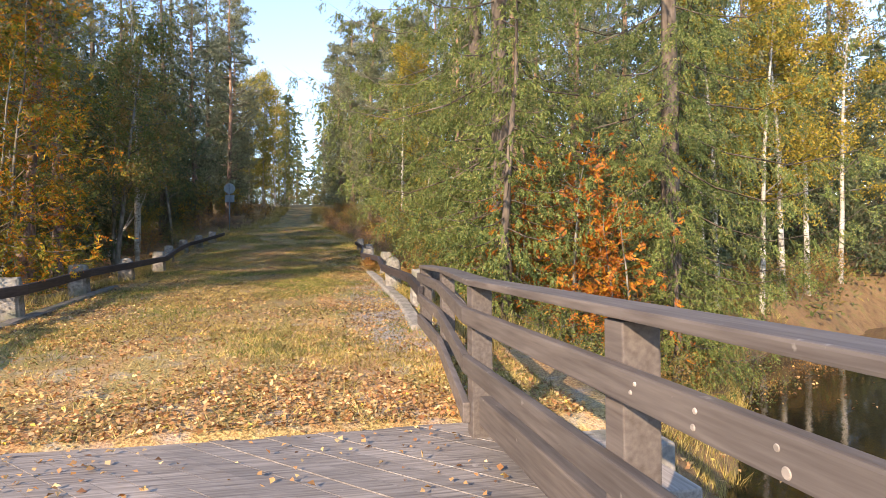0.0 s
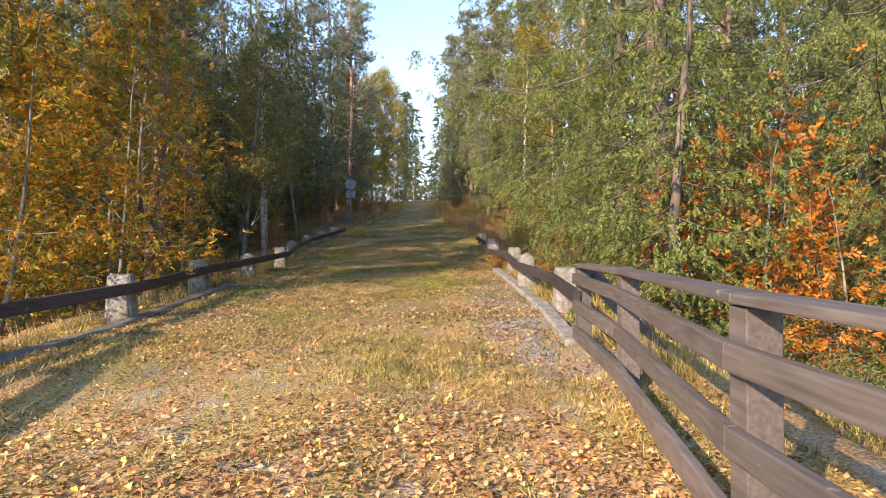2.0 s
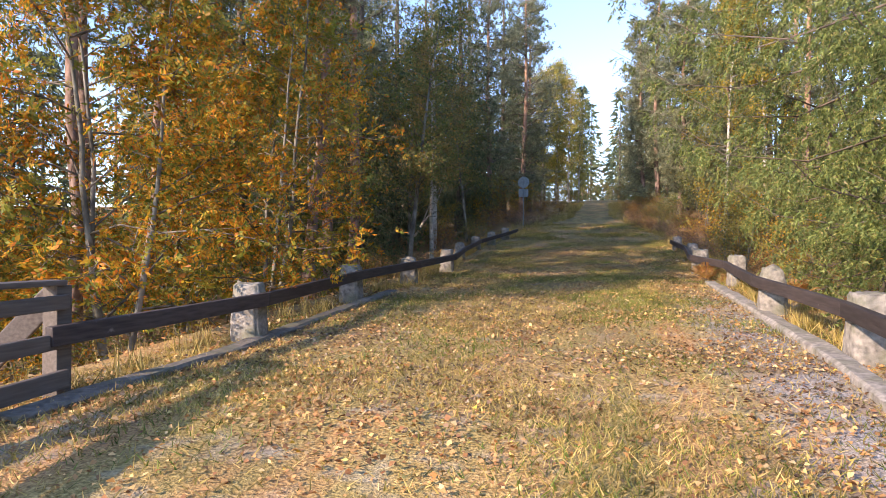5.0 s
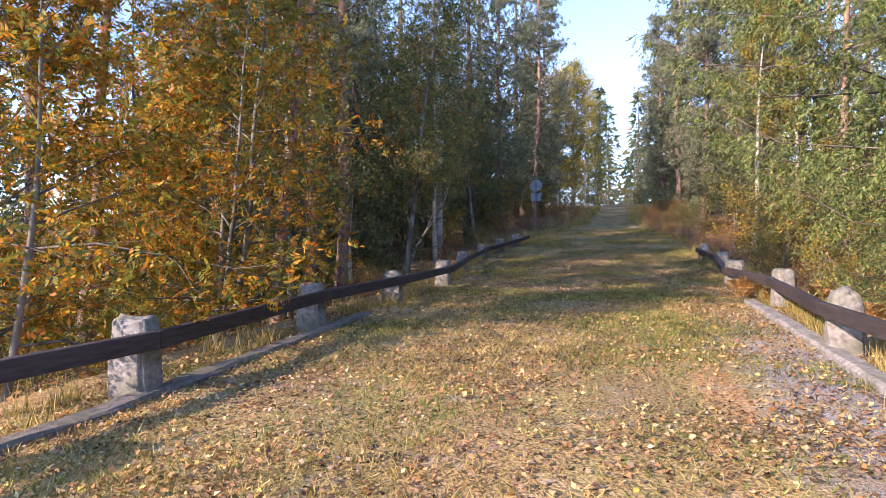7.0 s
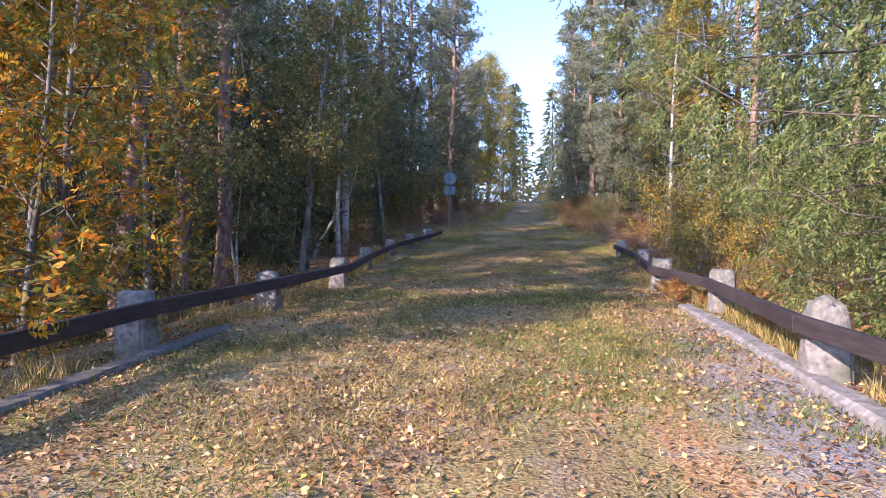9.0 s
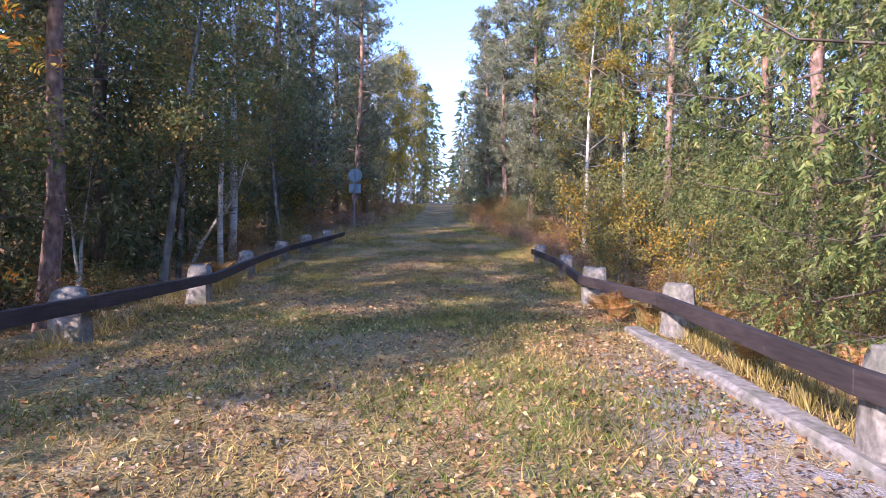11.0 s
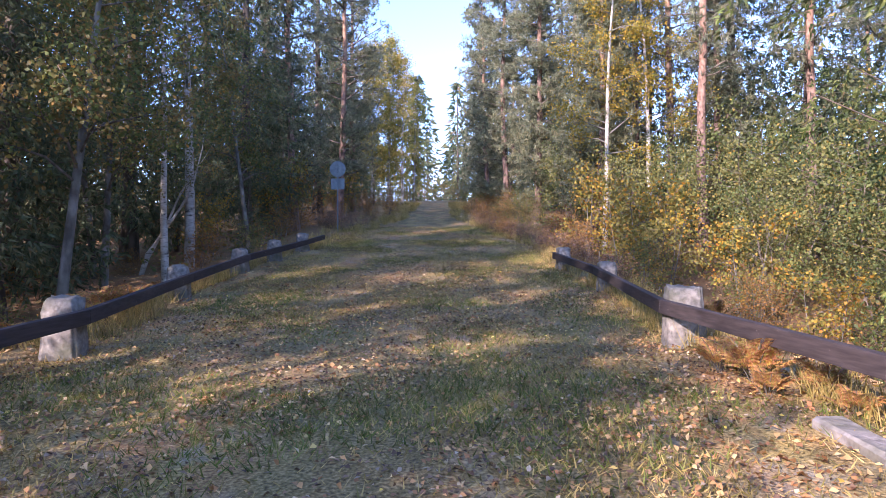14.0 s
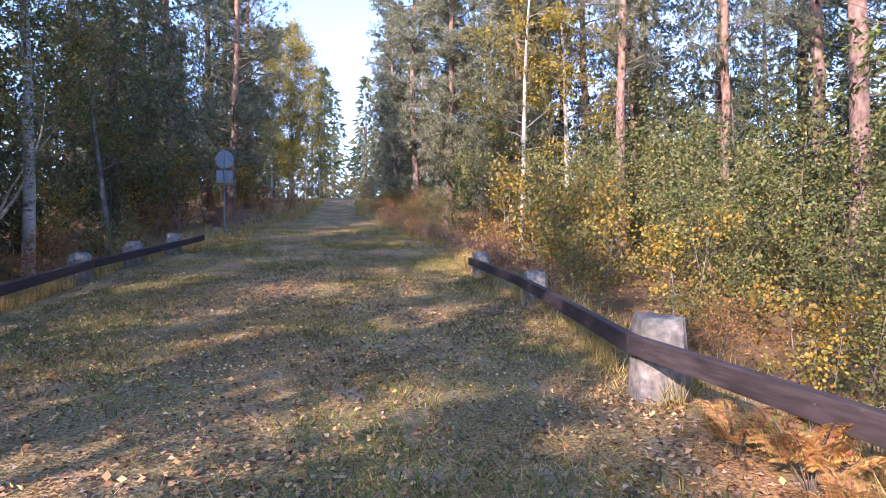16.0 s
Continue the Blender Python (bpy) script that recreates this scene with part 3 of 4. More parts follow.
RIGHT_RAILING = build_railing(1, "brown-stained timber bridge railing with a flat cap rail")
for y, z, r in ((1.97, 0.935, 0.011), (1.98, 0.885, 0.012), (1.65, 0.93, 0.012), (1.62, 0.88, 0.019), (2.31, 0.94, 0.009), (2.34, 0.905, 0.009), (0.9, 0.9, 0.014)):
    bm = bmesh.new()
    bmesh.ops.create_cone(bm, segments=14, radius1=r, radius2=r * 0.7, depth=0.006, cap_ends=True)
    bmesh.ops.rotate(bm, matrix=Matrix.Rotation(radians(-90), 3, "Y"), verts=bm.verts)
    bmesh.ops.translate(bm, vec=(2.339, y, z), verts=bm.verts)
    part("knot", bm, DECK, RIGHT_RAILING, "pale worn knot")
build_railing(-1, "brown-stained timber bridge railing seen in shade")


# ---- trees ----
def curve(start, way, length, n, wander, droop=0.0, seed=None):
    pts, p, d = [np.array(start, float)], np.array(start, float), unit(np.array(way, float))
    for i in range(n):
        d = unit(d + RNG.normal(size=3) * wander + np.array([0, 0, -droop]))
        p = p + d * length / n
        pts.append(p)
    return np.array(pts)


def spruce_meshes(tag, tall, low, boughs, mat, profile, side_gap=0.17, drop_gap=0.1, drop=(0.12, 0.36), needle=(0.08, 0.024), per=8, bias=1.2, width=0.34, bark=BARK):
    """A spruce: trunk, boughs that sag and lift at the tip, flat side branches, and twigs hanging from them in curtains. profile: heights and the reach of the boughs there."""
    trunk, limbs = Tubes(), Tubes()
    hs = np.linspace(0, tall, 12)
    pts = np.c_[np.cumsum(RNG.normal(size=(12, 2)) * 0.04, axis=0), hs]
    trunk.add(pts, 0.013 * tall * (1 - hs / tall) ** 0.8 * (1 + 0.5 * np.exp(-hs * 2)) + 0.015, 9)
    P, D = [], []
    down = np.array([0, 0, -1.0])
    for i in range(boughs):
        h = low + (tall * 0.985 - low) * ((i + RNG.random()) / boughs) ** bias
        r = float(np.interp(h, profile[0], profile[1])) * RNG.uniform(0.72, 1.08) + 0.12
        a = i * 2.39996 + RNG.normal() * 0.25
        out = np.array([np.cos(a), np.sin(a), 0])
        flat = np.array([-out[1], out[0], 0])
        s = np.linspace(0, 1, 9)
        base = np.array([np.interp(h, hs, pts[:, 0]), np.interp(h, hs, pts[:, 1]), h])
        sag = RNG.uniform(0.16, 0.3)
        line = base + out * (s * r)[:, None] + down * (r * (sag * np.sin(s * 2.2) - 0.24 * s ** 3))[:, None] + flat * (RNG.normal() * 0.12 * r * s ** 2)[:, None]
        limbs.add(line[::2], np.linspace(0.009 * r ** 0.6 + 0.005, 0.003, 5), 3)
        m = max(3, int(r / side_gap))
        u = np.repeat((np.arange(m) + RNG.random(m)) / m, 2) * 0.94 + 0.06
        hand = np.tile([1.0, -1.0], m)[:, None]
        start = np.stack([np.interp(u, s, line[:, k]) for k in range(3)], 1)
        ahead = unit(np.stack([np.interp(u, s, np.gradient(line[:, k])) for k in range(3)], 1))
        way = unit(flat * hand * RNG.uniform(0.5, 1.0, (2 * m, 1)) + ahead * RNG.uniform(0.5, 1.0, (2 * m, 1)) + down * RNG.uniform(-0.05, 0.35, (2 * m, 1)))
        ln = (width * r * (1 - u) ** 0.8 + 0.16) * RNG.uniform(0.6, 1.15, 2 * m)
        count = np.maximum(1, np.ceil(ln / drop_gap)).astype(int)
        at = np.repeat(np.arange(2 * m), count)
        v = RNG.uniform(0.0, 1.0, len(at))
        root = start[at] + way[at] * (v * ln[at])[:, None] + down * (0.3 * v ** 2 * ln[at])[:, None]
        fall = unit(down * RNG.uniform(0.35, 1.3, (len(at), 1)) + way[at] * RNG.uniform(0.2, 0.9, (len(at), 1)) + RNG.normal(size=(len(at), 3)) * 0.16)
        long = RNG.uniform(drop[0], drop[1], len(at)) * (0.6 + 0.4 * min(1.0, r / 3))
        w = RNG.uniform(0, 1, (len(at), per))
        p = root[:, None] + fall[:, None] * (w * long[:, None])[..., None]
        across = unit(np.cross(np.broadcast_to(fall[:, None], p.shape), RNG.normal(size=p.shape)))
        P.append(p.reshape(-1, 3))
        D.append(unit(fall[:, None] * 0.9 + across * RNG.uniform(0.5, 1.3, p.shape[:2] + (1,))).reshape(-1, 3))
    P, D = np.concatenate(P), np.concatenate(D)
    T = needles(P, D, needle[0] * RNG.uniform(0.7, 1.3, len(P)), needle[1])
    return trunk.mesh(tag + "_trunk", bark), limbs.mesh(tag + "_limbs", bark), quads_mesh(tag + "_needles", T, len(T), mat, 3)


def pine_meshes(tag, tall, bare, reach, whorls, mat, tufts=26, per=26, length=0.11, dead=10):
    trunk, limbs = Tubes(), Tubes()
    hs = np.linspace(0, tall, 14)
    pts = np.c_[np.cumsum(RNG.normal(size=(14, 2)) * 0.05, axis=0), hs]
    trunk.add(pts, 0.0098 * tall * (1 - hs / tall) ** 0.7 * (1 + 0.35 * np.exp(-hs * 2)) + 0.02, 10)
    P, A = [], []

    def on(h):
        return np.array([np.interp(h, hs, pts[:, 0]), np.interp(h, hs, pts[:, 1]), h])

    for _ in range(dead):
        a, h = RNG.uniform(0, 6.28), RNG.uniform(0.25, 1.0) * bare
        limbs.add(curve(on(h), (np.cos(a), np.sin(a), RNG.uniform(-0.2, 0.35)), RNG.uniform(0.5, 1.9), 5, 0.16), np.linspace(0.022, 0.006, 6), 4)
    for i in range(whorls):
        h = bare + (tall - bare) * (i + RNG.random()) / whorls
        f = (h - bare) / (tall - bare)
        r = reach * (0.65 + 0.5 * f) * (1.12 - f) ** 0.6 * RNG.uniform(0.6, 1.1)
        a = RNG.uniform(0, 6.28)
        line = curve(on(h), (np.cos(a), np.sin(a), RNG.uniform(-0.1, 0.4)), r, 7, 0.12, -0.05)
        limbs.add(line, np.linspace(0.05 * (r / 3) + 0.012, 0.008, 8), 5)
        for _ in range(tufts):
            u = RNG.uniform(0.3, 1.0)
            c = np.array([np.interp(u * 7, range(8), line[:, k]) for k in range(3)]) + RNG.normal(size=3) * np.array([0.28, 0.28, 0.13]) * (0.6 + r / 4)
            P.append(np.repeat((c + RNG.normal(size=(3, 3)) * 0.06), per // 3, 0))
            A.append(unit(RNG.normal(size=(per // 3 * 3, 3)) + np.array([0, 0, 0.5]) + 0.5 * unit(line[-1] - line[0])))
    P, A = np.concatenate(P), np.concatenate(A)
    T = needles(P, A, length * RNG.uniform(0.7, 1.3, len(P)), length * 0.15)
    return trunk.mesh(tag + "_trunk", PINE_BARK), limbs.mesh(tag + "_limbs", TWIG), quads_mesh(tag + "_needles", T, len(T), mat, 3)


def broad_meshes(tag, tall, stems, low, reach, limbs_n, leaves, mat, bark, leaf=(0.07, 0.045), thick=0.012, pinnate=0, lean=0.1, up=0.7, cluster=0.2, crown_top=1.0, crook=0.05):
    """A broadleaf tree or bush: stems, limbs that fork, and leaves in sprays."""
    trunk, twigs = Tubes(), Tubes()
    ends = []
    for s in range(stems):
        a = RNG.uniform(0, 6.28)
        w = (np.cos(a) * lean, np.sin(a) * lean, 1)
        h = tall * RNG.uniform(0.75, 1.0) if stems > 1 else tall
        line = curve((np.cos(a) * 0.12 * (stems > 1), np.sin(a) * 0.12 * (stems > 1), -0.2), w, h, 12, crook, -0.02)
        r0 = thick * h + 0.006
        trunk.add(line, r0 * (1 - np.linspace(0, 1, 13) * 0.9), 8)
        for i in range(max(1, limbs_n // stems)):
            u = low + (1 - low) * ((i + RNG.random()) / max(1, limbs_n // stems))
            p = np.array([np.interp(u * 12, range(13), line[:, k]) for k in range(3)])
            b = RNG.uniform(0, 6.28)
            f = (u - low) / (1.0001 - low)
            ln = reach * (1 - 0.65 * f ** 1.5) * RNG.uniform(0.6, 1.1)
            limb = curve(p, (np.cos(b), np.sin(b), up * RNG.uniform(0.5, 1.3)), ln, 6, 0.14, 0.05)
            twigs.add(limb[::2], np.linspace(0.35 * r0 * (1 - u * 0.7) + 0.004, 0.004, 4), 4)
            for j in range(4 if tall > 6 else 2):
                q = limb[RNG.integers(2, 7)]
                sub = curve(q, unit(limb[-1] - limb[0]) + RNG.normal(size=3) * 0.7, ln * 0.4, 4, 0.2, 0.04)
                twigs.add(sub[::2], np.linspace(0.009, 0.003, 3), 3)
                ends += [sub[2], sub[3], sub[4], limb[4], limb[6]]
    ends = np.array(ends)
    c = ends[RNG.integers(0, len(ends), leaves)] + RNG.normal(size=(leaves, 3)) * cluster * np.array([1, 1, 0.75])
    ax = unit(RNG.normal(size=(leaves, 3)) + np.array([0, 0, -0.45]))
    nr = unit(RNG.normal(size=(leaves, 3)) + np.array([0, 0, 0.45]))
    if pinnate:
        out = unit(np.c_[RNG.normal(size=(leaves, 2)), RNG.uniform(-0.5, 0.25, leaves)])
        side = unit(np.cross(out, nr))
        quads = []
        for k in range(pinnate):
            v, sgn = 0.25 + 0.75 * (k // 2) / max(1, pinnate // 2), (1, -1)[k % 2]
            last = k == pinnate - 1
            d = out if last else unit(side * sgn + out * 0.45 + RNG.normal(size=out.shape) * 0.12)
            bend = np.array([0, 0, -0.05]) * v * v
            quads.append(blades(c + out * (0.17 * v) + bend, d, nr, leaf[0] * RNG.uniform(0.8, 1.2, leaves), leaf[1], 0.2))
        q = np.concatenate(quads, 0)
    else:
        q = blades(c, ax, nr, leaf[0] * RNG.uniform(0.6, 1.25, leaves), leaf[1] * RNG.uniform(0.7, 1.2, leaves), 0.2)
    return trunk.mesh(tag + "_trunk", bark), twigs.mesh(tag + "_limbs", TWIG if bark is not BIRCH_BARK else GREY_BARK), quads_mesh(tag + "_leaves", q, len(q), mat)


def tree(name, meshes, label, category="tree", group="", crown="crown"):
    ob = tagged(new(name), label, category, group)
    put_under("trunk" if category == "tree" else "stem", meshes[0], ob)
    put_under("branchwork", meshes[1], ob, kind="stuff")
    put_under(crown, meshes[2], ob, kind="stuff")
    return ob


def plant(proto, places, first=True):
    """Stands the first one at the first place and copies it to the others. A place: x, y, turn, size."""
    for i, (x, y, turn, size) in enumerate(places):
        m = spot(proto, x, y, ground_z(x, y) - 0.05, turn, size)
        if i == 0 and first:
            proto.matrix_basis = m
        else:
            made = copy_thing(proto, spot(proto, 0, 0, 0))
            made.matrix_basis = m


def scatter(seed, n, x0, x1, y0, y1, s0, s1, gap=1.2, keep=None):
    rng, got = random.Random(seed), []
    for _ in range(n * 30):
        x, y = rng.uniform(x0, x1), rng.uniform(y0, y1)
        if ground_z(x, y) > WATER_Z + 0.5 and all((x - a) ** 2 + (y - b) ** 2 > gap * gap for a, b, *_ in got) and (keep is None or keep(x, y)):
            got.append((x, y, rng.uniform(0, 360), rng.uniform(s0, s1)))
            if len(got) == n:
                break
    return got


big_spruce = tree("spruce", spruce_meshes("big_spruce", 20, 0.8, 84, SPRUCE, ((0.5, 2.6, 4.0, 5.0, 7.5, 10, 20), (2.4, 3.0, 4.3, 5.3, 5.2, 4.2, 0.2)), 0.36, 0.075, (0.16, 0.5), (0.055, 0.022), 18, bias=1.65, width=0.26), "large sunlit spruce with long drooping boughs beside the road", group="large spruces")
plant(big_spruce, [(5.7, 14.6, 0, 1.0), (8.5, 11.9, 140, 0.85), (6.15, 18.8, 75, 1.08)])
dark_spruce = tree("spruce", spruce_meshes("dark_spruce", 19, 1.6, 105, SPRUCE_DARK, ((1, 4, 8, 13, 19), (2.6, 3.2, 2.9, 1.9, 0.1)), 0.36, 0.24, (0.25, 0.6), (0.24, 0.075), 4, 1.1, 0.4), "tall dark spruce standing in shade behind the guard rail", group="dark spruces")
plant(dark_spruce, [(-9.6, 29.5, 0, 0.9), (-11.2, 38.5, 80, 1.0), (-8.6, 43.5, 150, 1.0), (-9.2, 49, 200, 1.1), (-12, 33.5, 60, 1.1), (-12.3, 24.5, 100, 0.95), (-8.0, 57, 30, 1.1), (13, 19, 20, 1.0), (-8.4, 64, 50, 1.0), (-16.5, 29.0, 70, 1.0), (-15.5, 36, 150, 1.05), (-15, 44, 250, 1.0), (-15.2, 15.4, 40, 0.7), (-18, 19.5, 120, 0.9), (-19.5, 13.4, 10, 0.75), (-13.5, 52, 10, 1.1), (-19, 33, 60, 1.1)])
plant(dark_spruce, [(5.6, 82, 50, 1.0), (12.5, 52, 0, 1.0), (17, 44, 90, 1.1), (9.5, 58, 10, 1.1), (20.5, 36, 30, 1.1), (15.8, 49, 77, 1.2), (22, 45, 140, 1.1), (19.5, 28.5, 200, 1.0), (23.5, 31.5, 60, 1.1), (26, 39, 10, 1.15), (-9, 72, 20, 1.0), (-21, 44, 30, 1.1), (10.2, 66, 0, 1.0), (17.5, 24.5, 100, 1.05), (25, 27, 10, 1.0), (29, 25, 80, 1.0), (31, 31, 10, 1.1), (34, 24, 200, 1.0), (27.5, 33, 40, 1.1), (22.5, 27.5, 300, 1.0)], False)
small_spruce = tree("spruce", spruce_meshes("small_spruce", 5.5, 0.3, 48, SPRUCE_DARK, ((0, 1, 3, 5.5), (1.3, 1.4, 0.8, 0.05)), 0.22, 0.16, (0.1, 0.26), (0.13, 0.042), 4, 1.1, 0.42), "young dark spruce in the understorey with boughs to the ground", group="young spruces")
plant(small_spruce, [(-9.0, 22.2, 0, 0.8), (-10.2, 26.2, 70, 1.0), (-11.4, 30.4, 200, 1.1), (-12.2, 36, 20, 1.1), (-10.4, 40.6, 100, 1.0), (-8.2, 47, 40, 0.9), (-11.8, 19.4, 10, 0.9), (-13.6, 25.6, 60, 1.2), (-14.5, 31.5, 110, 1.2), (-7.6, 40.8, 160, 0.6), (-6.7, 62, 220, 0.9), (-5.6, 69, 20, 0.8), (-12.6, 14.8, 90, 1.0), (-15.5, 18.4, 180, 1.2), (12.8, 36.5, 0, 1.1), (10.9, 42, 70, 1.0), (14.6, 31.8, 120, 1.2), (4.4, 71, 20, 0.9), (16.5, 28.8, 40, 1.0)])
green_spruce = tree("spruce", spruce_meshes("green_spruce", 6.6, 0.3, 58, SPRUCE, ((0, 1.5, 4, 6.6), (1.9, 2.0, 1.1, 0.05)), 0.24, 0.08, (0.12, 0.32), (0.055, 0.03), 13, 1.15, 0.34), "young sunlit spruce with bright drooping boughs below the railing", group="young green spruces")
plant(green_spruce, [(4.9, 11.7, 0, 1.0), (7.8, 10.6, 110, 0.6)])
layered_pine = tree("pine", pine_meshes("layered_pine", 19, 2.5, 4.2, 74, PINE, 24, 30, 0.2, 6), "broad blue-green pine with layered boughs over the road", group="layered pines")
plant(layered_pine, [(-5.7, 51.5, 0, 1.0), (-6.8, 45.8, 130, 0.95), (-6.0, 58.5, 250, 0.95)])
pine = tree("pine", pine_meshes("pine", 20, 7, 3.0, 44, PINE, 18, 24, 0.2, 22), "tall pine with orange bark and bare lower trunk", group="pines")
plant(pine, [(11.2, 30.1, 0, 1.05), (15.5, 41.0, 90, 1.0), (10.6, 40.2, 200, 0.95), (12.2, 48.0, 20, 1.05), (11.2, 50.8, 300, 1.0), (18.5, 32, 130, 1.0), (14.2, 34.6, 60, 1.0), (13.4, 27.6, 250, 0.95), (17.2, 36.6, 10, 1.05), (20.6, 40.4, 190, 1.0), (-8.3, 23.3, 330, 0.9), (-7.9, 24.6, 30, 0.95), (-13.2, 18.6, 100, 0.9)] + scatter(5, 5, 16, 34, 26, 60, 0.85, 1.15, 3))
slim_pine = tree("pine", pine_meshes("slim_pine", 13.2, 7.6, 2.6, 32, PINE, 22, 24, 0.2, 14), "slim pine with a bare trunk and small high crown", group="slim pines")
# First three added to shade the road; the first stands out of view.
plant(slim_pine, [(-9.3, 9.2, 10, 0.97), (-9.1, 14.4, 90, 1.0), (-9.7, 17.0, 140, 0.95), (-6.5, 18.9, 190, 1.0)])
young_pine = tree("pine", pine_meshes("young_pine", 13, 0.8, 2.3, 84, PINE, 20, 30, 0.18, 2), "bushy pine with grey-green needles at the forest edge", group="bushy pines")
plant(young_pine, [(6.9, 42.6, 0, 1.15), (5.4, 49, 70, 1.3), (8.8, 47, 140, 1.25), (4.7, 57, 140, 1.4), (4.1, 65, 200, 1.35), (9.6, 53.5, 30, 1.4), (3.6, 74, 30, 1.3), (7.4, 61, 80, 1.45), (6.5, 72, 20, 1.3), (12.8, 43.6, 250, 1.2)])
birch = tree("birch", broad_meshes("birch", 14, 1, 0.3, 2.2, 30, 7500, BIRCH, BIRCH_BARK, (0.11, 0.085), 0.0085, lean=0.03, crook=0.025), "tall slender birch with yellowing leaves", group="birches")
plant(birch, [(14.2, 18.2, 30, 0.8), (16.4, 18.9, 200, 0.85), (18.4, 20.2, 30, 0.95), (19.3, 21.4, 100, 1.0), (20.2, 21.0, 60, 0.95), (16.0, 21.5, 10, 0.9), (22, 24.5, 60, 1.0), (24.5, 23.8, 160, 1.0), (9.0, 41.5, 20, 1.0), (6.8, 40.6, 200, 0.95)] + scatter(8, 4, 21, 36, 26, 36, 0.8, 1.1, 2.5))
white_birch = tree("birch", broad_meshes("white_birch", 17, 1, 0.36, 2.4, 24, 5200, DULL, BIRCH_BARK, (0.12, 0.09), 0.0105, lean=0.02, up=1.4, crook=0.022), "tall white-barked birch that forks high up", group="white birches")
plant(white_birch, [(-8.6, 37.5, 40, 1.0), (-7.4, 33.0, 130, 0.62)])
far_birch = tree("birch", broad_meshes("far_birch", 15, 1, 0.1, 1.8, 50, 9500, PALE_BIRCH, BIRCH_BARK, (0.15, 0.12), 0.0085, up=1.5, cluster=0.34, lean=0.03, crook=0.03), "dense yellow-green birch at the crest of the road", group="birches at the crest")
plant(far_birch, [(-6.3, 73, 0, 1.0), (-4.9, 75, 60, 1.08), (-3.4, 74, 120, 0.95), (-5.0, 80, 200, 1.1), (-2.6, 79, 20, 0.8), (-7.6, 76, 90, 1.0)])
aspen = tree("aspen", broad_meshes("aspen", 12, 1, 0.28, 2.5, 30, 9500, DULL, GREY_BARK, (0.105, 0.085), 0.009, lean=0.03, crook=0.025, cluster=0.3), "slender grey-barked aspen with dull green leaves", group="aspens")
plant(aspen, [(-6.6, 27.0, 0, 0.9), (-7.6, 21.2, 100, 0.85), (-10.8, 35.5, 200, 1.0), (-10.4, 24.0, 30, 1.0), (-7.8, 30.6, 60, 0.9), (-7.2, 39.6, 160, 0.85), (-13, 29, 10, 1.0)])
crooked = tree("birch", broad_meshes("crooked_birch", 6.5, 2, 0.5, 1.0, 12, 1700, DULL, BIRCH_BARK, (0.06, 0.045), 0.011, lean=0.16, crook=0.09), "pair of thin crooked white birch stems", group="crooked birches")
plant(crooked, [(-9.9, 36.4, 0, 1.0), (-8.4, 26.5, 120, 0.9)])
rowan = tree("rowan", broad_meshes("rowan", 7.5, 3, 0.14, 2.5, 58, 3600, ROWAN, GREY_BARK, (0.086, 0.036), 0.008, 9, 0.18, cluster=0.24), "rowan in orange and yellow autumn leaf beside the rail", group="rowans")
plant(rowan, [(-6.4, 12.6, 0, 1.0), (-6.5, 16.6, 120, 1.1), (-9.6, 18.0, 60, 1.05), (-8.0, 11.2, 220, 0.75)])
red_rowan = tree("rowan", broad_meshes("red_rowan", 4.3, 3, 0.3, 0.9, 20, 470, ROWAN_RED, GREY_BARK, (0.085, 0.034), 0.009, 11, 0.25, cluster=0.4), "young rowan with bright orange-red leaves among spruce boughs", group="red rowans")
plant(red_rowan, [(6.3, 11.3, 0, 1.15), (7.3, 11.0, 100, 0.9), (6.0, 13.0, 40, 1.0)])
sapling = tree("maple_sapling", broad_meshes("sapling", 3.4, 3, 0.2, 1.3, 24, 1500, YELLOW, GREY_BARK, (0.1, 0.085), 0.007, 0, 0.2), "yellow-leaved maple sapling at the forest edge", "sapling", "yellow saplings", "crown")
plant(sapling, [(6.3, 36.2, 30, 1.0), (6.0, 31.6, 120, 0.75), (6.3, 33.5, 0, 1.0), (5.6, 37.5, 80, 1.05), (7.2, 30.2, 160, 0.8), (-7.2, 44.5, 40, 1.2), (-6.0, 55, 40, 1.0), (5.6, 24.6, 10, 0.5), (6.0, 17.5, 200, 0.6), (-8.5, 39, 70, 0.8)])
alder = tree("alder", broad_meshes("alder", 5.2, 4, 0.1, 1.7, 40, 4600, GREEN, TWIG, (0.092, 0.074), 0.0055, 0, 0.24, cluster=0.2), "bushy green alder with some yellow leaves", "shrub", "alder bushes", "crown")
plant(alder, [(9.4, 27.6, 40, 0.75), (10.4, 35.8, 80, 1.1), (12.6, 33.0, 300, 1.1), (8.2, 39.6, 170, 1.0), (8.2, 30.4, 0, 0.75), (7.6, 26.0, 130, 0.5), (7.6, 36.6, 200, 0.9), (11.6, 30.6, 250, 0.9), (6.2, 43.0, 10, 0.9), (12.2, 25.2, 100, 0.75), (8.6, 21.8, 30, 0.6), (6.9, 21.4, 100, 0.4), (9.4, 33.2, 200, 0.7)] + scatter(12, 4, 11, 19, 24, 44, 0.8, 1.2, 2.6))
brush = tree("bush", broad_meshes("bush", 2.0, 5, 0.1, 0.9, 30, 1500, BROWN, TWIG, (0.065, 0.045), 0.006, 0, 0.3), "bush with brown and russet autumn leaves", "bush", "russet bushes", "crown")
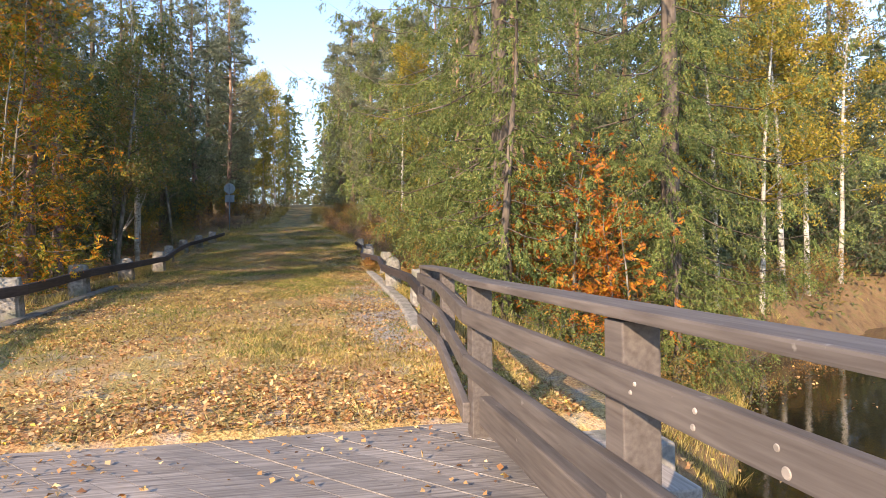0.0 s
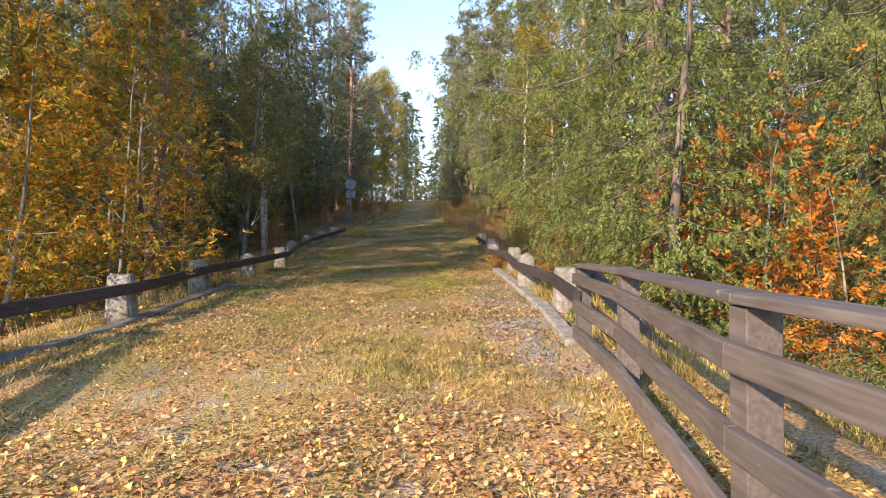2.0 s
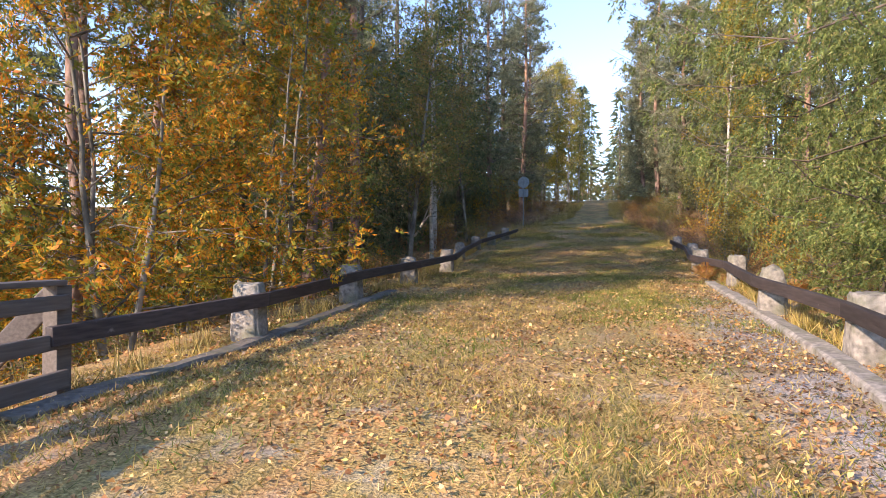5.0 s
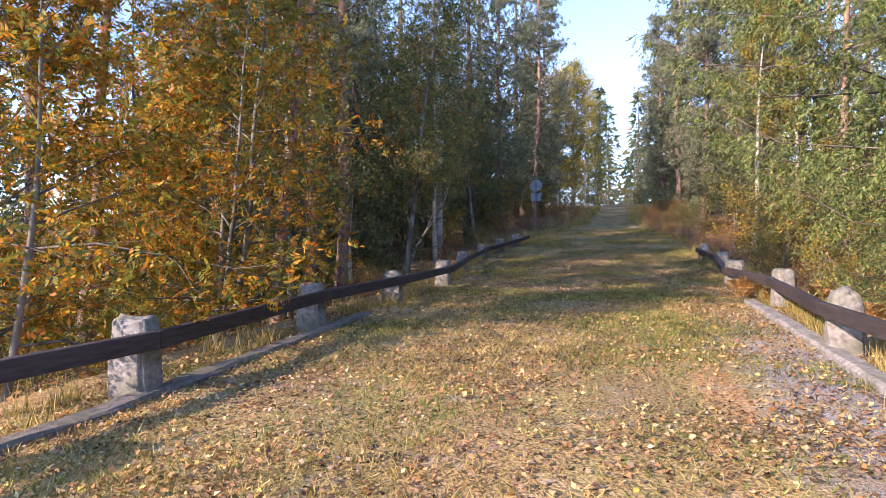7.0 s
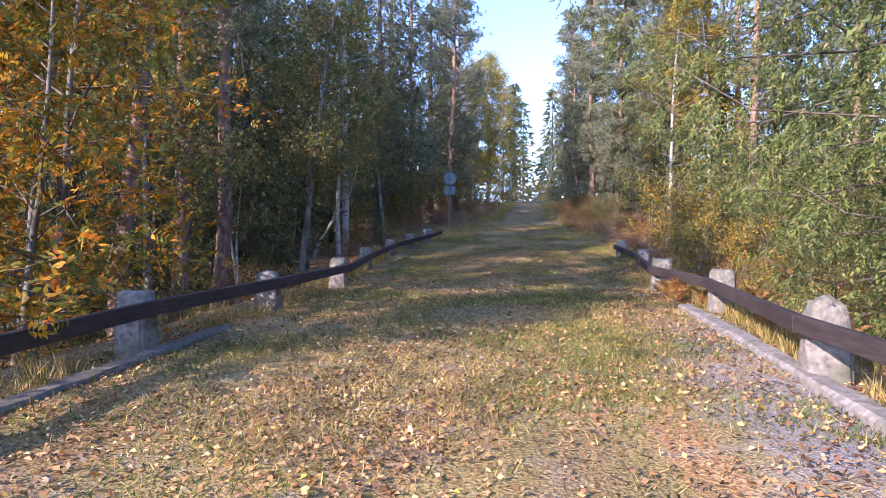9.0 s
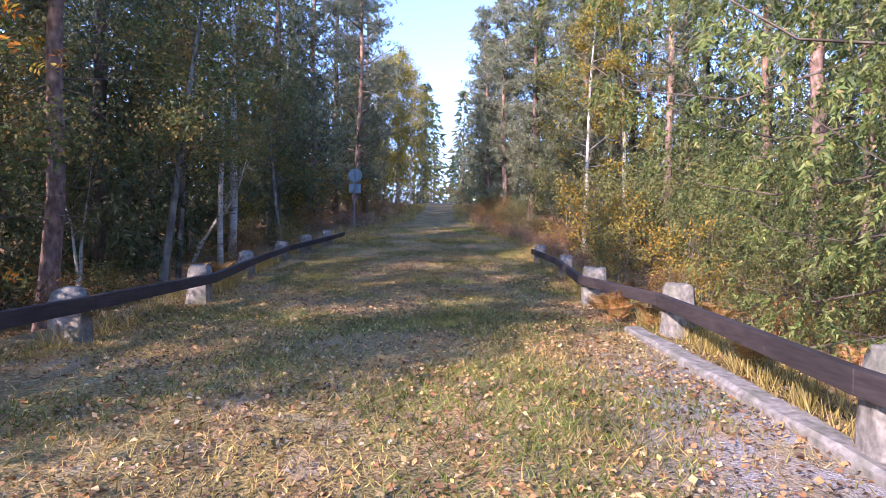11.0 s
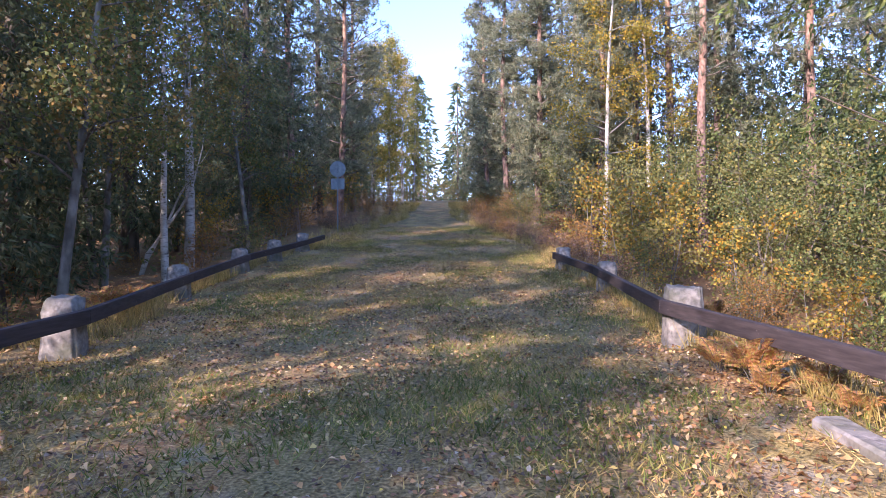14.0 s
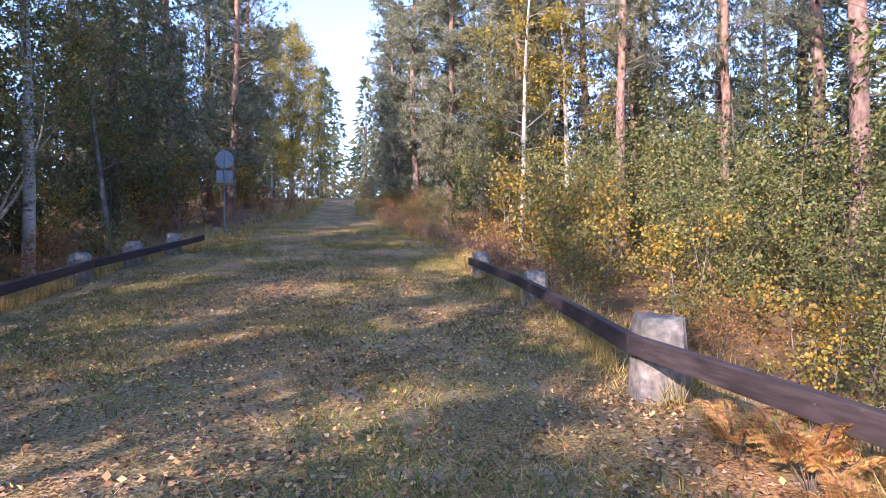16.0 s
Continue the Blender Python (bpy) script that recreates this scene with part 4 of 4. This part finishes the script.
plant(brush, [(-7.0, 46.5, 0, 1.7), (-5.9, 50.0, 60, 0.9), (4.6, 36.5, 100, 0.7), (4.9, 40.2, 20, 0.8), (4.3, 33.9, 220, 0.5), (-6.8, 41.5, 140, 1.1), (5.2, 26.0, 30, 0.6), (5.6, 22.0, 80, 0.6), (-8.0, 36.6, 100, 0.9)]
      + scatter(14, 10, -16, -6.2, 12, 40, 0.5, 1.0, 1.6) + scatter(15, 8, 6, 15, 18, 40, 0.5, 1.0, 1.6))
green_bush = tree("bush", broad_meshes("green_bush", 1.8, 6, 0.1, 0.8, 30, 1700, DULL, TWIG, (0.065, 0.045), 0.006, 0, 0.3), "low bush with dull green leaves in the understorey", "bush", "green bushes", "crown")
plant(green_bush, [(4.2, 45.0, 0, 1.0), (4.6, 49.0, 0, 1.1), (5.0, 30.8, 50, 0.8), (-6.4, 37.8, 0, 0.9), (-6.9, 21.0, 70, 0.8), (6.4, 24.0, 0, 0.9), (5.6, 20.3, 0, 0.7)] + scatter(16, 14, -18, -6.4, 10, 44, 0.6, 1.2, 1.4) + scatter(17, 10, 6.5, 18, 18, 46, 0.6, 1.2, 1.4))


plant(brush, [(2.5, 45, 0, 0.6), (2.2, 49, 70, 0.7), (2.9, 42, 30, 0.5), (2.0, 54, 50, 0.7), (-3.6, 50, 10, 0.6), (-3.2, 55, 90, 0.7), (3.4, 47, 0, 0.7), (3.9, 52, 60, 0.9), (3.2, 58, 100, 0.9), (-4.6, 55, 20, 0.8), (-5.2, 60, 220, 1.0), (3.4, 64, 140, 1.0), (-4.4, 66, 30, 0.9), (3.0, 42.5, 30, 0.45), (4.1, 38.6, 80, 0.7)], False)
plant(green_bush, [(3.8, 43.2, 0, 0.9), (3.3, 49.5, 100, 0.8), (4.6, 55, 40, 1.2), (3.6, 61, 10, 1.2), (-6.2, 58, 70, 1.1), (3.6, 69, 90, 1.2), (-3.6, 70, 10, 1.2), (-2.9, 76, 60, 1.3), (2.0, 77, 100, 1.2), (-1.6, 88, 20, 1.5), (1.0, 91, 150, 1.6), (2.8, 86, 40, 1.5), (-4.2, 85, 80, 1.6)], False)


plant(green_bush, [(-9.2, 13.6, 0, 1.0), (-10.6, 15.4, 90, 1.2), (-8.3, 14.9, 50, 0.9), (-11.6, 12.6, 20, 1.2), (-12.6, 11.2, 150, 1.1), (15, 18.7, 0, 0.8), (17, 19.6, 40, 1.0), (19.2, 20.4, 80, 0.9), (21.4, 22, 120, 1.1), (13.2, 17.6, 160, 0.8), (18, 22.4, 20, 1.1), (5.3, 8.7, 0, 0.6), (6.9, 9.7, 100, 0.7), (8.4, 10.8, 40, 0.7), (5.0, 10.0, 10, 0.6), (10.4, 12.2, 70, 0.8), (12.2, 13.6, 90, 0.8), (4.8, 7.6, 160, 0.45)], False)
plant(brush, [(16, 19.6, 0, 0.8), (20.4, 21.2, 50, 0.9), (18.2, 20, 150, 0.7), (23, 23.4, 10, 1.0), (6.1, 9.2, 0, 0.5), (7.7, 10.5, 60, 0.55), (11.4, 13.0, 100, 0.7), (14.5, 15.2, 20, 0.8)], False)


herb = tree("herb_clump", broad_meshes("herb", 0.9, 7, 0.2, 0.35, 30, 900, FADED, TWIG, (0.05, 0.028), 0.006, 0, 0.35, cluster=0.13), "clump of faded pinkish-brown willowherb at the verge", "herbs", "faded herb clumps", "foliage")
plant(herb, [(2.8, 43.4, 10, 1.0), (2.3, 46.6, 90, 1.1), (3.3, 40.8, 60, 1.0), (-3.9, 48.0, 30, 1.0), (-4.3, 45.2, 200, 1.0), (4.1, 33.8, 0, 1.0), (4.5, 35.2, 60, 1.1), (3.9, 36.6, 120, 1.0), (4.7, 32.6, 30, 0.9), (4.0, 38.2, 200, 1.1), (-5.3, 46.2, 80, 1.0), (-5.8, 47.6, 160, 1.2), (-5.0, 48.4, 10, 1.0), (4.4, 30.6, 150, 0.8), (3.6, 40.4, 20, 1.0)])


# ---- bracken ----
def fern_mesh():
    """Upright arching fronds, three times divided: side fronds in pairs, each with rows of leaflets."""
    P, D, L = [], [], []
    stalks = Tubes()
    for k in range(8):
        a = k * 2.4 + RNG.uniform(-0.4, 0.4)
        out = np.array([np.cos(a), np.sin(a), 0])
        flat = np.array([-out[1], out[0], 0])
        s = np.linspace(0, 1, 9)
        r, up = RNG.uniform(0.3, 0.6), RNG.uniform(0.75, 1.1)
        line = out * (s ** 1.3 * r)[:, None] + np.array([0, 0, 1]) * ((s - 0.42 * s ** 2.6) * up)[:, None]
        stalks.add(line, np.linspace(0.006, 0.002, 9), 4)
        for u in np.linspace(0.36, 1.0, 13):
            c = np.array([np.interp(u, s, line[:, j]) for j in range(3)])
            ahead = unit(np.array([np.interp(u, s, np.gradient(line[:, j])) for j in range(3)]))
            for sg in (1, -1):
                ln = 0.3 * (1.04 - u) ** 0.8 * RNG.uniform(0.8, 1.15) + 0.02
                d = unit(flat * sg + ahead * 0.5 + np.array([0, 0, -0.2]) + RNG.normal(size=3) * 0.08)
                row = unit(np.cross(d, np.cross(ahead, d)))
                for w in np.arange(0.02, ln, 0.018):
                    for sh in (1, -1):
                        P.append(c + d * w + np.array([0, 0, -0.5]) * w * w)
                        D.append(unit(d * 0.55 + row * sh))
                        L.append(0.055 * (1.1 - w / ln) * min(1.0, ln / 0.15) + 0.008)
    P, D, L = np.array(P), np.array(D), np.array(L)
    q = blades(P, D, unit(RNG.normal(size=P.shape) * 0.25 + np.array([0, 0, 1])), L, L * 0.42, 0.15)
    return stalks.mesh("fern_stalks", TWIG), quads_mesh("fern_leaves", q, len(q), FERN)


fern_parts = fern_mesh()
fern = tagged(new("fern"), "withered orange-brown bracken fern beside the guard rail", "fern", "bracken ferns")
put_under("stalk", fern_parts[0], fern, kind="stuff")
put_under("frond", fern_parts[1], fern, kind="stuff")
plant(fern, [(3.05, 21.6, 0, 0.9), (3.0, 22.2, 70, 0.65), (3.5, 21.3, 140, 0.6), (2.98, 21.25, 200, 0.5), (3.6, 18.4, 120, 0.7), (3.9, 17.2, 30, 0.75), (4.3, 20.9, 200, 0.8), (4.4, 25.5, 20, 0.7), (-4.75, 25.2, 60, 1.0), (-4.85, 26.1, 20, 0.9), (-5.9, 26.6, 100, 0.9), (-6.2, 30.1, 10, 0.9), (-5.5, 21.2, 150, 0.7), (-5.4, 24.2, 0, 0.7), (4.6, 16.4, 300, 0.8), (3.35, 20.7, 210, 0.45)])

# ---- road sign ----
def build_sign():
    x, y = -4.5, 44.0
    sign = tagged(new("road_sign"), "grey backs of two road signs on a pole", "road sign")
    z = ground_z(x, y)
    mat, nt, bsdf = material("grey_sign_metal", 0.45)
    n = tex(nt, "ShaderNodeTexNoise", 6, 4)
    nt.links.new(ramp(nt, n.outputs["Fac"], [(0.3, (0.13, 0.165, 0.18)), (0.7, (0.2, 0.245, 0.265))]), bsdf.inputs["Base Color"])
    bsdf.inputs["Metallic"].default_value = 0.3
    pole = Tubes().add([(x, y, z - 0.3), (x, y, z + 1.6), (x, y, z + 3.2)], (0.03, 0.03, 0.03), 10)
    put_under("pole", pole.mesh("pole", mat), sign)
    bm = bmesh.new()
    bmesh.ops.create_cone(bm, segments=36, radius1=0.36, radius2=0.36, depth=0.03, cap_ends=True)
    bmesh.ops.rotate(bm, matrix=Matrix.Rotation(radians(90), 3, "X"), verts=bm.verts)
    bmesh.ops.translate(bm, vec=(x, y + 0.05, z + 2.9), verts=bm.verts)
    part("round_plate", bm, mat, sign)
    part("square_plate", box_bm((0.62, 0.02, 0.5), (x, y + 0.05, z + 2.22), 0.006), mat, sign)
    for h in (2.75, 3.05, 2.1, 2.34):
        part("bracket", box_bm((0.3, 0.03, 0.03), (x, y + 0.02, z + h), 0.004), mat, sign)


build_sign()


# ---- far woods, ground cover ----
def far_woods():
    """Woods beyond the near trees, too far to tell tree from tree."""
    rng = np.random.default_rng(21)
    P, A, L = [], [], []
    trunks = Tubes()
    spots = []
    for _ in range(4000):
        x, y = rng.uniform(-95, 95), rng.uniform(-60, 165)
        near_road = abs(x + 0.4) < 9.5
        inside = -24 < x < 24 and -40 < y < 58
        towards, across = -0.63 * x - 0.78 * (y - 12), -0.78 * x + 0.63 * (y - 12)
        sunny = 0 < towards < 85 and abs(across) < 32
        if near_road and y < 100 or inside or sunny or ground_z(x, y) < WATER_Z + 0.4:
            continue
        if all((x - a) ** 2 + (y - b) ** 2 > 16 for a, b in spots):
            spots.append((x, y))
        if len(spots) >= 230:
            break
    for x, y in spots:
        z, tall = ground_z(x, y), rng.uniform(13, 20)
        trunks.add([(x, y, z - 0.3), (x, y, z + tall * 0.5), (x, y, z + tall)], (0.2, 0.13, 0.02), 5)
        n = 440
        f = rng.uniform(0.06, 1, n) ** 1.2
        r = (1 - f) ** 0.7 * rng.uniform(2.4, 3.2) * np.sqrt(rng.uniform(0.15, 1, n))
        a = rng.uniform(0, 6.28, n)
        P.append(np.c_[x + r * np.cos(a), y + r * np.sin(a), z + f * tall])
        A.append(unit(np.c_[np.cos(a), np.sin(a), rng.uniform(-0.9, 0.1, n)] + rng.normal(size=(n, 3)) * 0.3))
        L.append(rng.uniform(0.7, 1.5, n))
    P, A, L = np.concatenate(P), np.concatenate(A), np.concatenate(L)
    T = needles(P, A, L, L * 0.4)
    woods = tagged(new("far_woods"), "far woods of dark spruce and pine around the road", "woods", kind="stuff")
    put_under("trunks", trunks.mesh("far_trunks", BARK), woods, kind="stuff")
    put_under("foliage", quads_mesh("far_foliage", T, len(T), SPRUCE_DARK, 3), woods, kind="stuff")


far_woods()


def undergrowth():
    """Low scrub between the trees, away from the road."""
    rng = np.random.default_rng(77)
    spots = [(x, y) for x, y in zip(rng.uniform(-42, 42, 5000), rng.uniform(6, 80, 5000)) if abs(x + 0.4) > 8.5 + max(0, 18 - y) * (0.35 if x > 0 else 0.1) and ground_z(x, y) > WATER_Z + 0.7][:1100]
    P = np.concatenate([np.array([x, y, ground_z(x, y)]) + np.c_[rng.normal(size=(44, 2)) * 0.6, np.abs(rng.normal(size=44)) * rng.uniform(0.3, 1.1)] for x, y in spots])
    n = len(P)
    q = blades(P, unit(rng.normal(size=(n, 3)) + np.array([0, 0, 0.5])), unit(rng.normal(size=(n, 3)) * 0.8 + np.array([0, 0, 1])), rng.uniform(0.12, 0.3, n), rng.uniform(0.07, 0.16, n), 0.2)
    tagged(new("undergrowth", quads_mesh("undergrowth", q, n, DULL)), "dense low scrub and undergrowth between the forest trees", "undergrowth", kind="stuff")


undergrowth()


def floor_z(x, y):
    return 0.004 if y < 5.28 and -3.4 < x < 2.4 else ground_z(x, y)


def ground_points(rng, n, x0, x1, y0, y1, weight):
    """Places on the ground, thinned by weight(x, y)."""
    got = []
    while len(got) < n:
        x, y = rng.uniform(x0, x1), y0 + (y1 - y0) * rng.random() ** 1.35
        if rng.random() < weight(x, y):
            got.append((x, y, floor_z(x, y)))
    return np.array(got)


def patchy(x, y, scale, seed, lo, hi):
    return min(1.0, max(0.0, (noise.noise((x * scale, y * scale, seed)) - lo) / (hi - lo)))


def litter_weight(x, y):
    if y < 5.28:
        return 0.02 + 0.1 * patchy(x, y, 0.8, 2, -0.2, 0.6)
    w = 0.16 + 0.5 * patchy(x, y, 0.7, 4, -0.1, 0.5)
    return min(1.0, w + 0.9 * max(0.0, 1 - (y - 5.28) / 2.2))


def lay_leaves(name, rng, p, small, large, mat, label):
    n = len(p)
    ax = unit(np.c_[rng.normal(size=(n, 2)), rng.normal(size=n) * 0.3])
    nr = unit(np.c_[rng.normal(size=(n, 2)) * 0.45, np.ones(n)])
    size = rng.uniform(small, large, n)
    p[:, 2] += rng.uniform(0.006, 0.03, n)
    q = blades(p, ax, nr, size, size * rng.uniform(0.55, 0.85, n), rng.uniform(0.1, 0.45, n)[:, None])
    tagged(new(name, quads_mesh(name, q, n, mat)), label, "leaves", kind="stuff")


def scatter_litter():
    rng = np.random.default_rng(31)
    lay_leaves("fallen_leaves", rng, ground_points(rng, 42000, -4.6, 3.6, 2.2, 34, litter_weight), 0.025, 0.062, LITTER, "fallen brown and yellow leaves lying on road and deck")
    lay_leaves("withered_leaves", rng, ground_points(rng, 38000, -4.6, 3.6, 8, 44, lambda x, y: step((y - 8) / 5) * (0.15 + patchy(x, y, 0.6, 21, -0.2, 0.35))), 0.022, 0.055, OLD_LITTER, "withered dark brown leaves trodden into the grass of the road")
    p = ground_points(rng, 9000, -16, 16, 7, 40, lambda x, y: 0.0 if -4.6 < x < 3.6 or ground_z(x, y) < WATER_Z else 1.0)
    n = len(p)
    p[:, 2] += 0.02
    ax = unit(np.c_[rng.normal(size=(n, 2)), rng.normal(size=n) * 0.3])
    q = blades(p, ax, unit(np.c_[rng.normal(size=(n, 2)) * 0.4, np.ones(n)]), rng.uniform(0.06, 0.13, n), rng.uniform(0.05, 0.09, n), 0.2)
    tagged(new("forest_litter", quads_mesh("forest_litter", q, n, LITTER)), "brown leaf litter on the forest floor", "leaves", kind="stuff")


scatter_litter()


def float_leaves():
    rng = np.random.default_rng(63)
    got = [(x, y, WATER_Z) for x, y in zip(rng.uniform(3.5, 22, 3000), rng.uniform(-2, 19, 3000)) if ground_z(x, y) < WATER_Z - 0.05 and noise.noise((x * 0.5, y * 0.5, 4)) > -0.05][:900]
    lay_leaves("floating_leaves", rng, np.array(got), 0.05, 0.11, LITTER, "yellow and brown leaves floating on the dark water")


float_leaves()


def grass_blades(name, rng, p, height, mat, label, spread=0.45):
    n = len(p)
    ax = unit(np.c_[rng.normal(size=(n, 2)) * spread, np.ones(n)])
    h = height * rng.uniform(0.5, 1.3, n)
    T = needles(p, ax, h, rng.uniform(0.005, 0.012, n) * (1 + height))
    tagged(new(name, quads_mesh(name, T, n, mat, 3)), label, "grass", kind="stuff")


def grow_grass():
    rng = np.random.default_rng(41)
    p = ground_points(rng, 100000, -4.5, 3.6, 5.3, 46, lambda x, y: 0.12 + patchy(x, y, 0.45, 8, -0.15, 0.35) * (0.25 if 2.0 < x and 8 < y < 20 else 1))
    grass_blades("dry_grass", rng, p, 0.085, DRY_GRASS, "short dry straw-coloured grass on the old road", 0.9)
    p = ground_points(rng, 55000, -4.3, 3.4, 8, 46, lambda x, y: patchy(x, y, 0.5, 12, -0.1, 0.4) * (0.2 + 0.8 * step((y - 9) / 8)))
    grass_blades("green_grass", rng, p, 0.09, GREEN_GRASS, "short green grass in patches on the old road", 0.8)
    # taller tufts along the rails and verges
    rows = []
    for _ in range(1300):
        y = rng.uniform(8, 75)
        side = rng.choice([-1, 1])
        x = (line_at(RIGHT_STONES, y) + abs(rng.normal()) * 0.5 - 0.1) if side > 0 else (line_at(LEFT_STONES, y) - abs(rng.normal()) * 0.5 + 0.1)
        if y > 36:
            x = -0.4 + side * max(1.3, 4.0 - 0.17 * (y - 36)) + side * abs(rng.normal()) * 1.1
        if side < 0 and y < 24 and rng.random() < 0.6:
            continue
        c = np.array([x, y, 0]) + np.c_[rng.normal(size=(26, 2)) * 0.07, np.zeros(26)]
        rows.append(c)
    for _ in range(420):
        x = rng.uniform(4.2, 17)
        y = shore_y(x) + abs(rng.normal()) * 1.6 + 0.6
        rows.append(np.array([x, y, 0]) + np.c_[rng.normal(size=(26, 2)) * 0.09, np.zeros(26)])
    p = np.concatenate(rows)
    p[:, 2] = [ground_z(x, y) for x, y, _ in p]
    grass_blades("tall_grass", rng, p, 0.32, DRY_GRASS, "tall dry grass tufts along the guard rails", 0.35)


grow_grass()
lay_planks(DECK_THING)
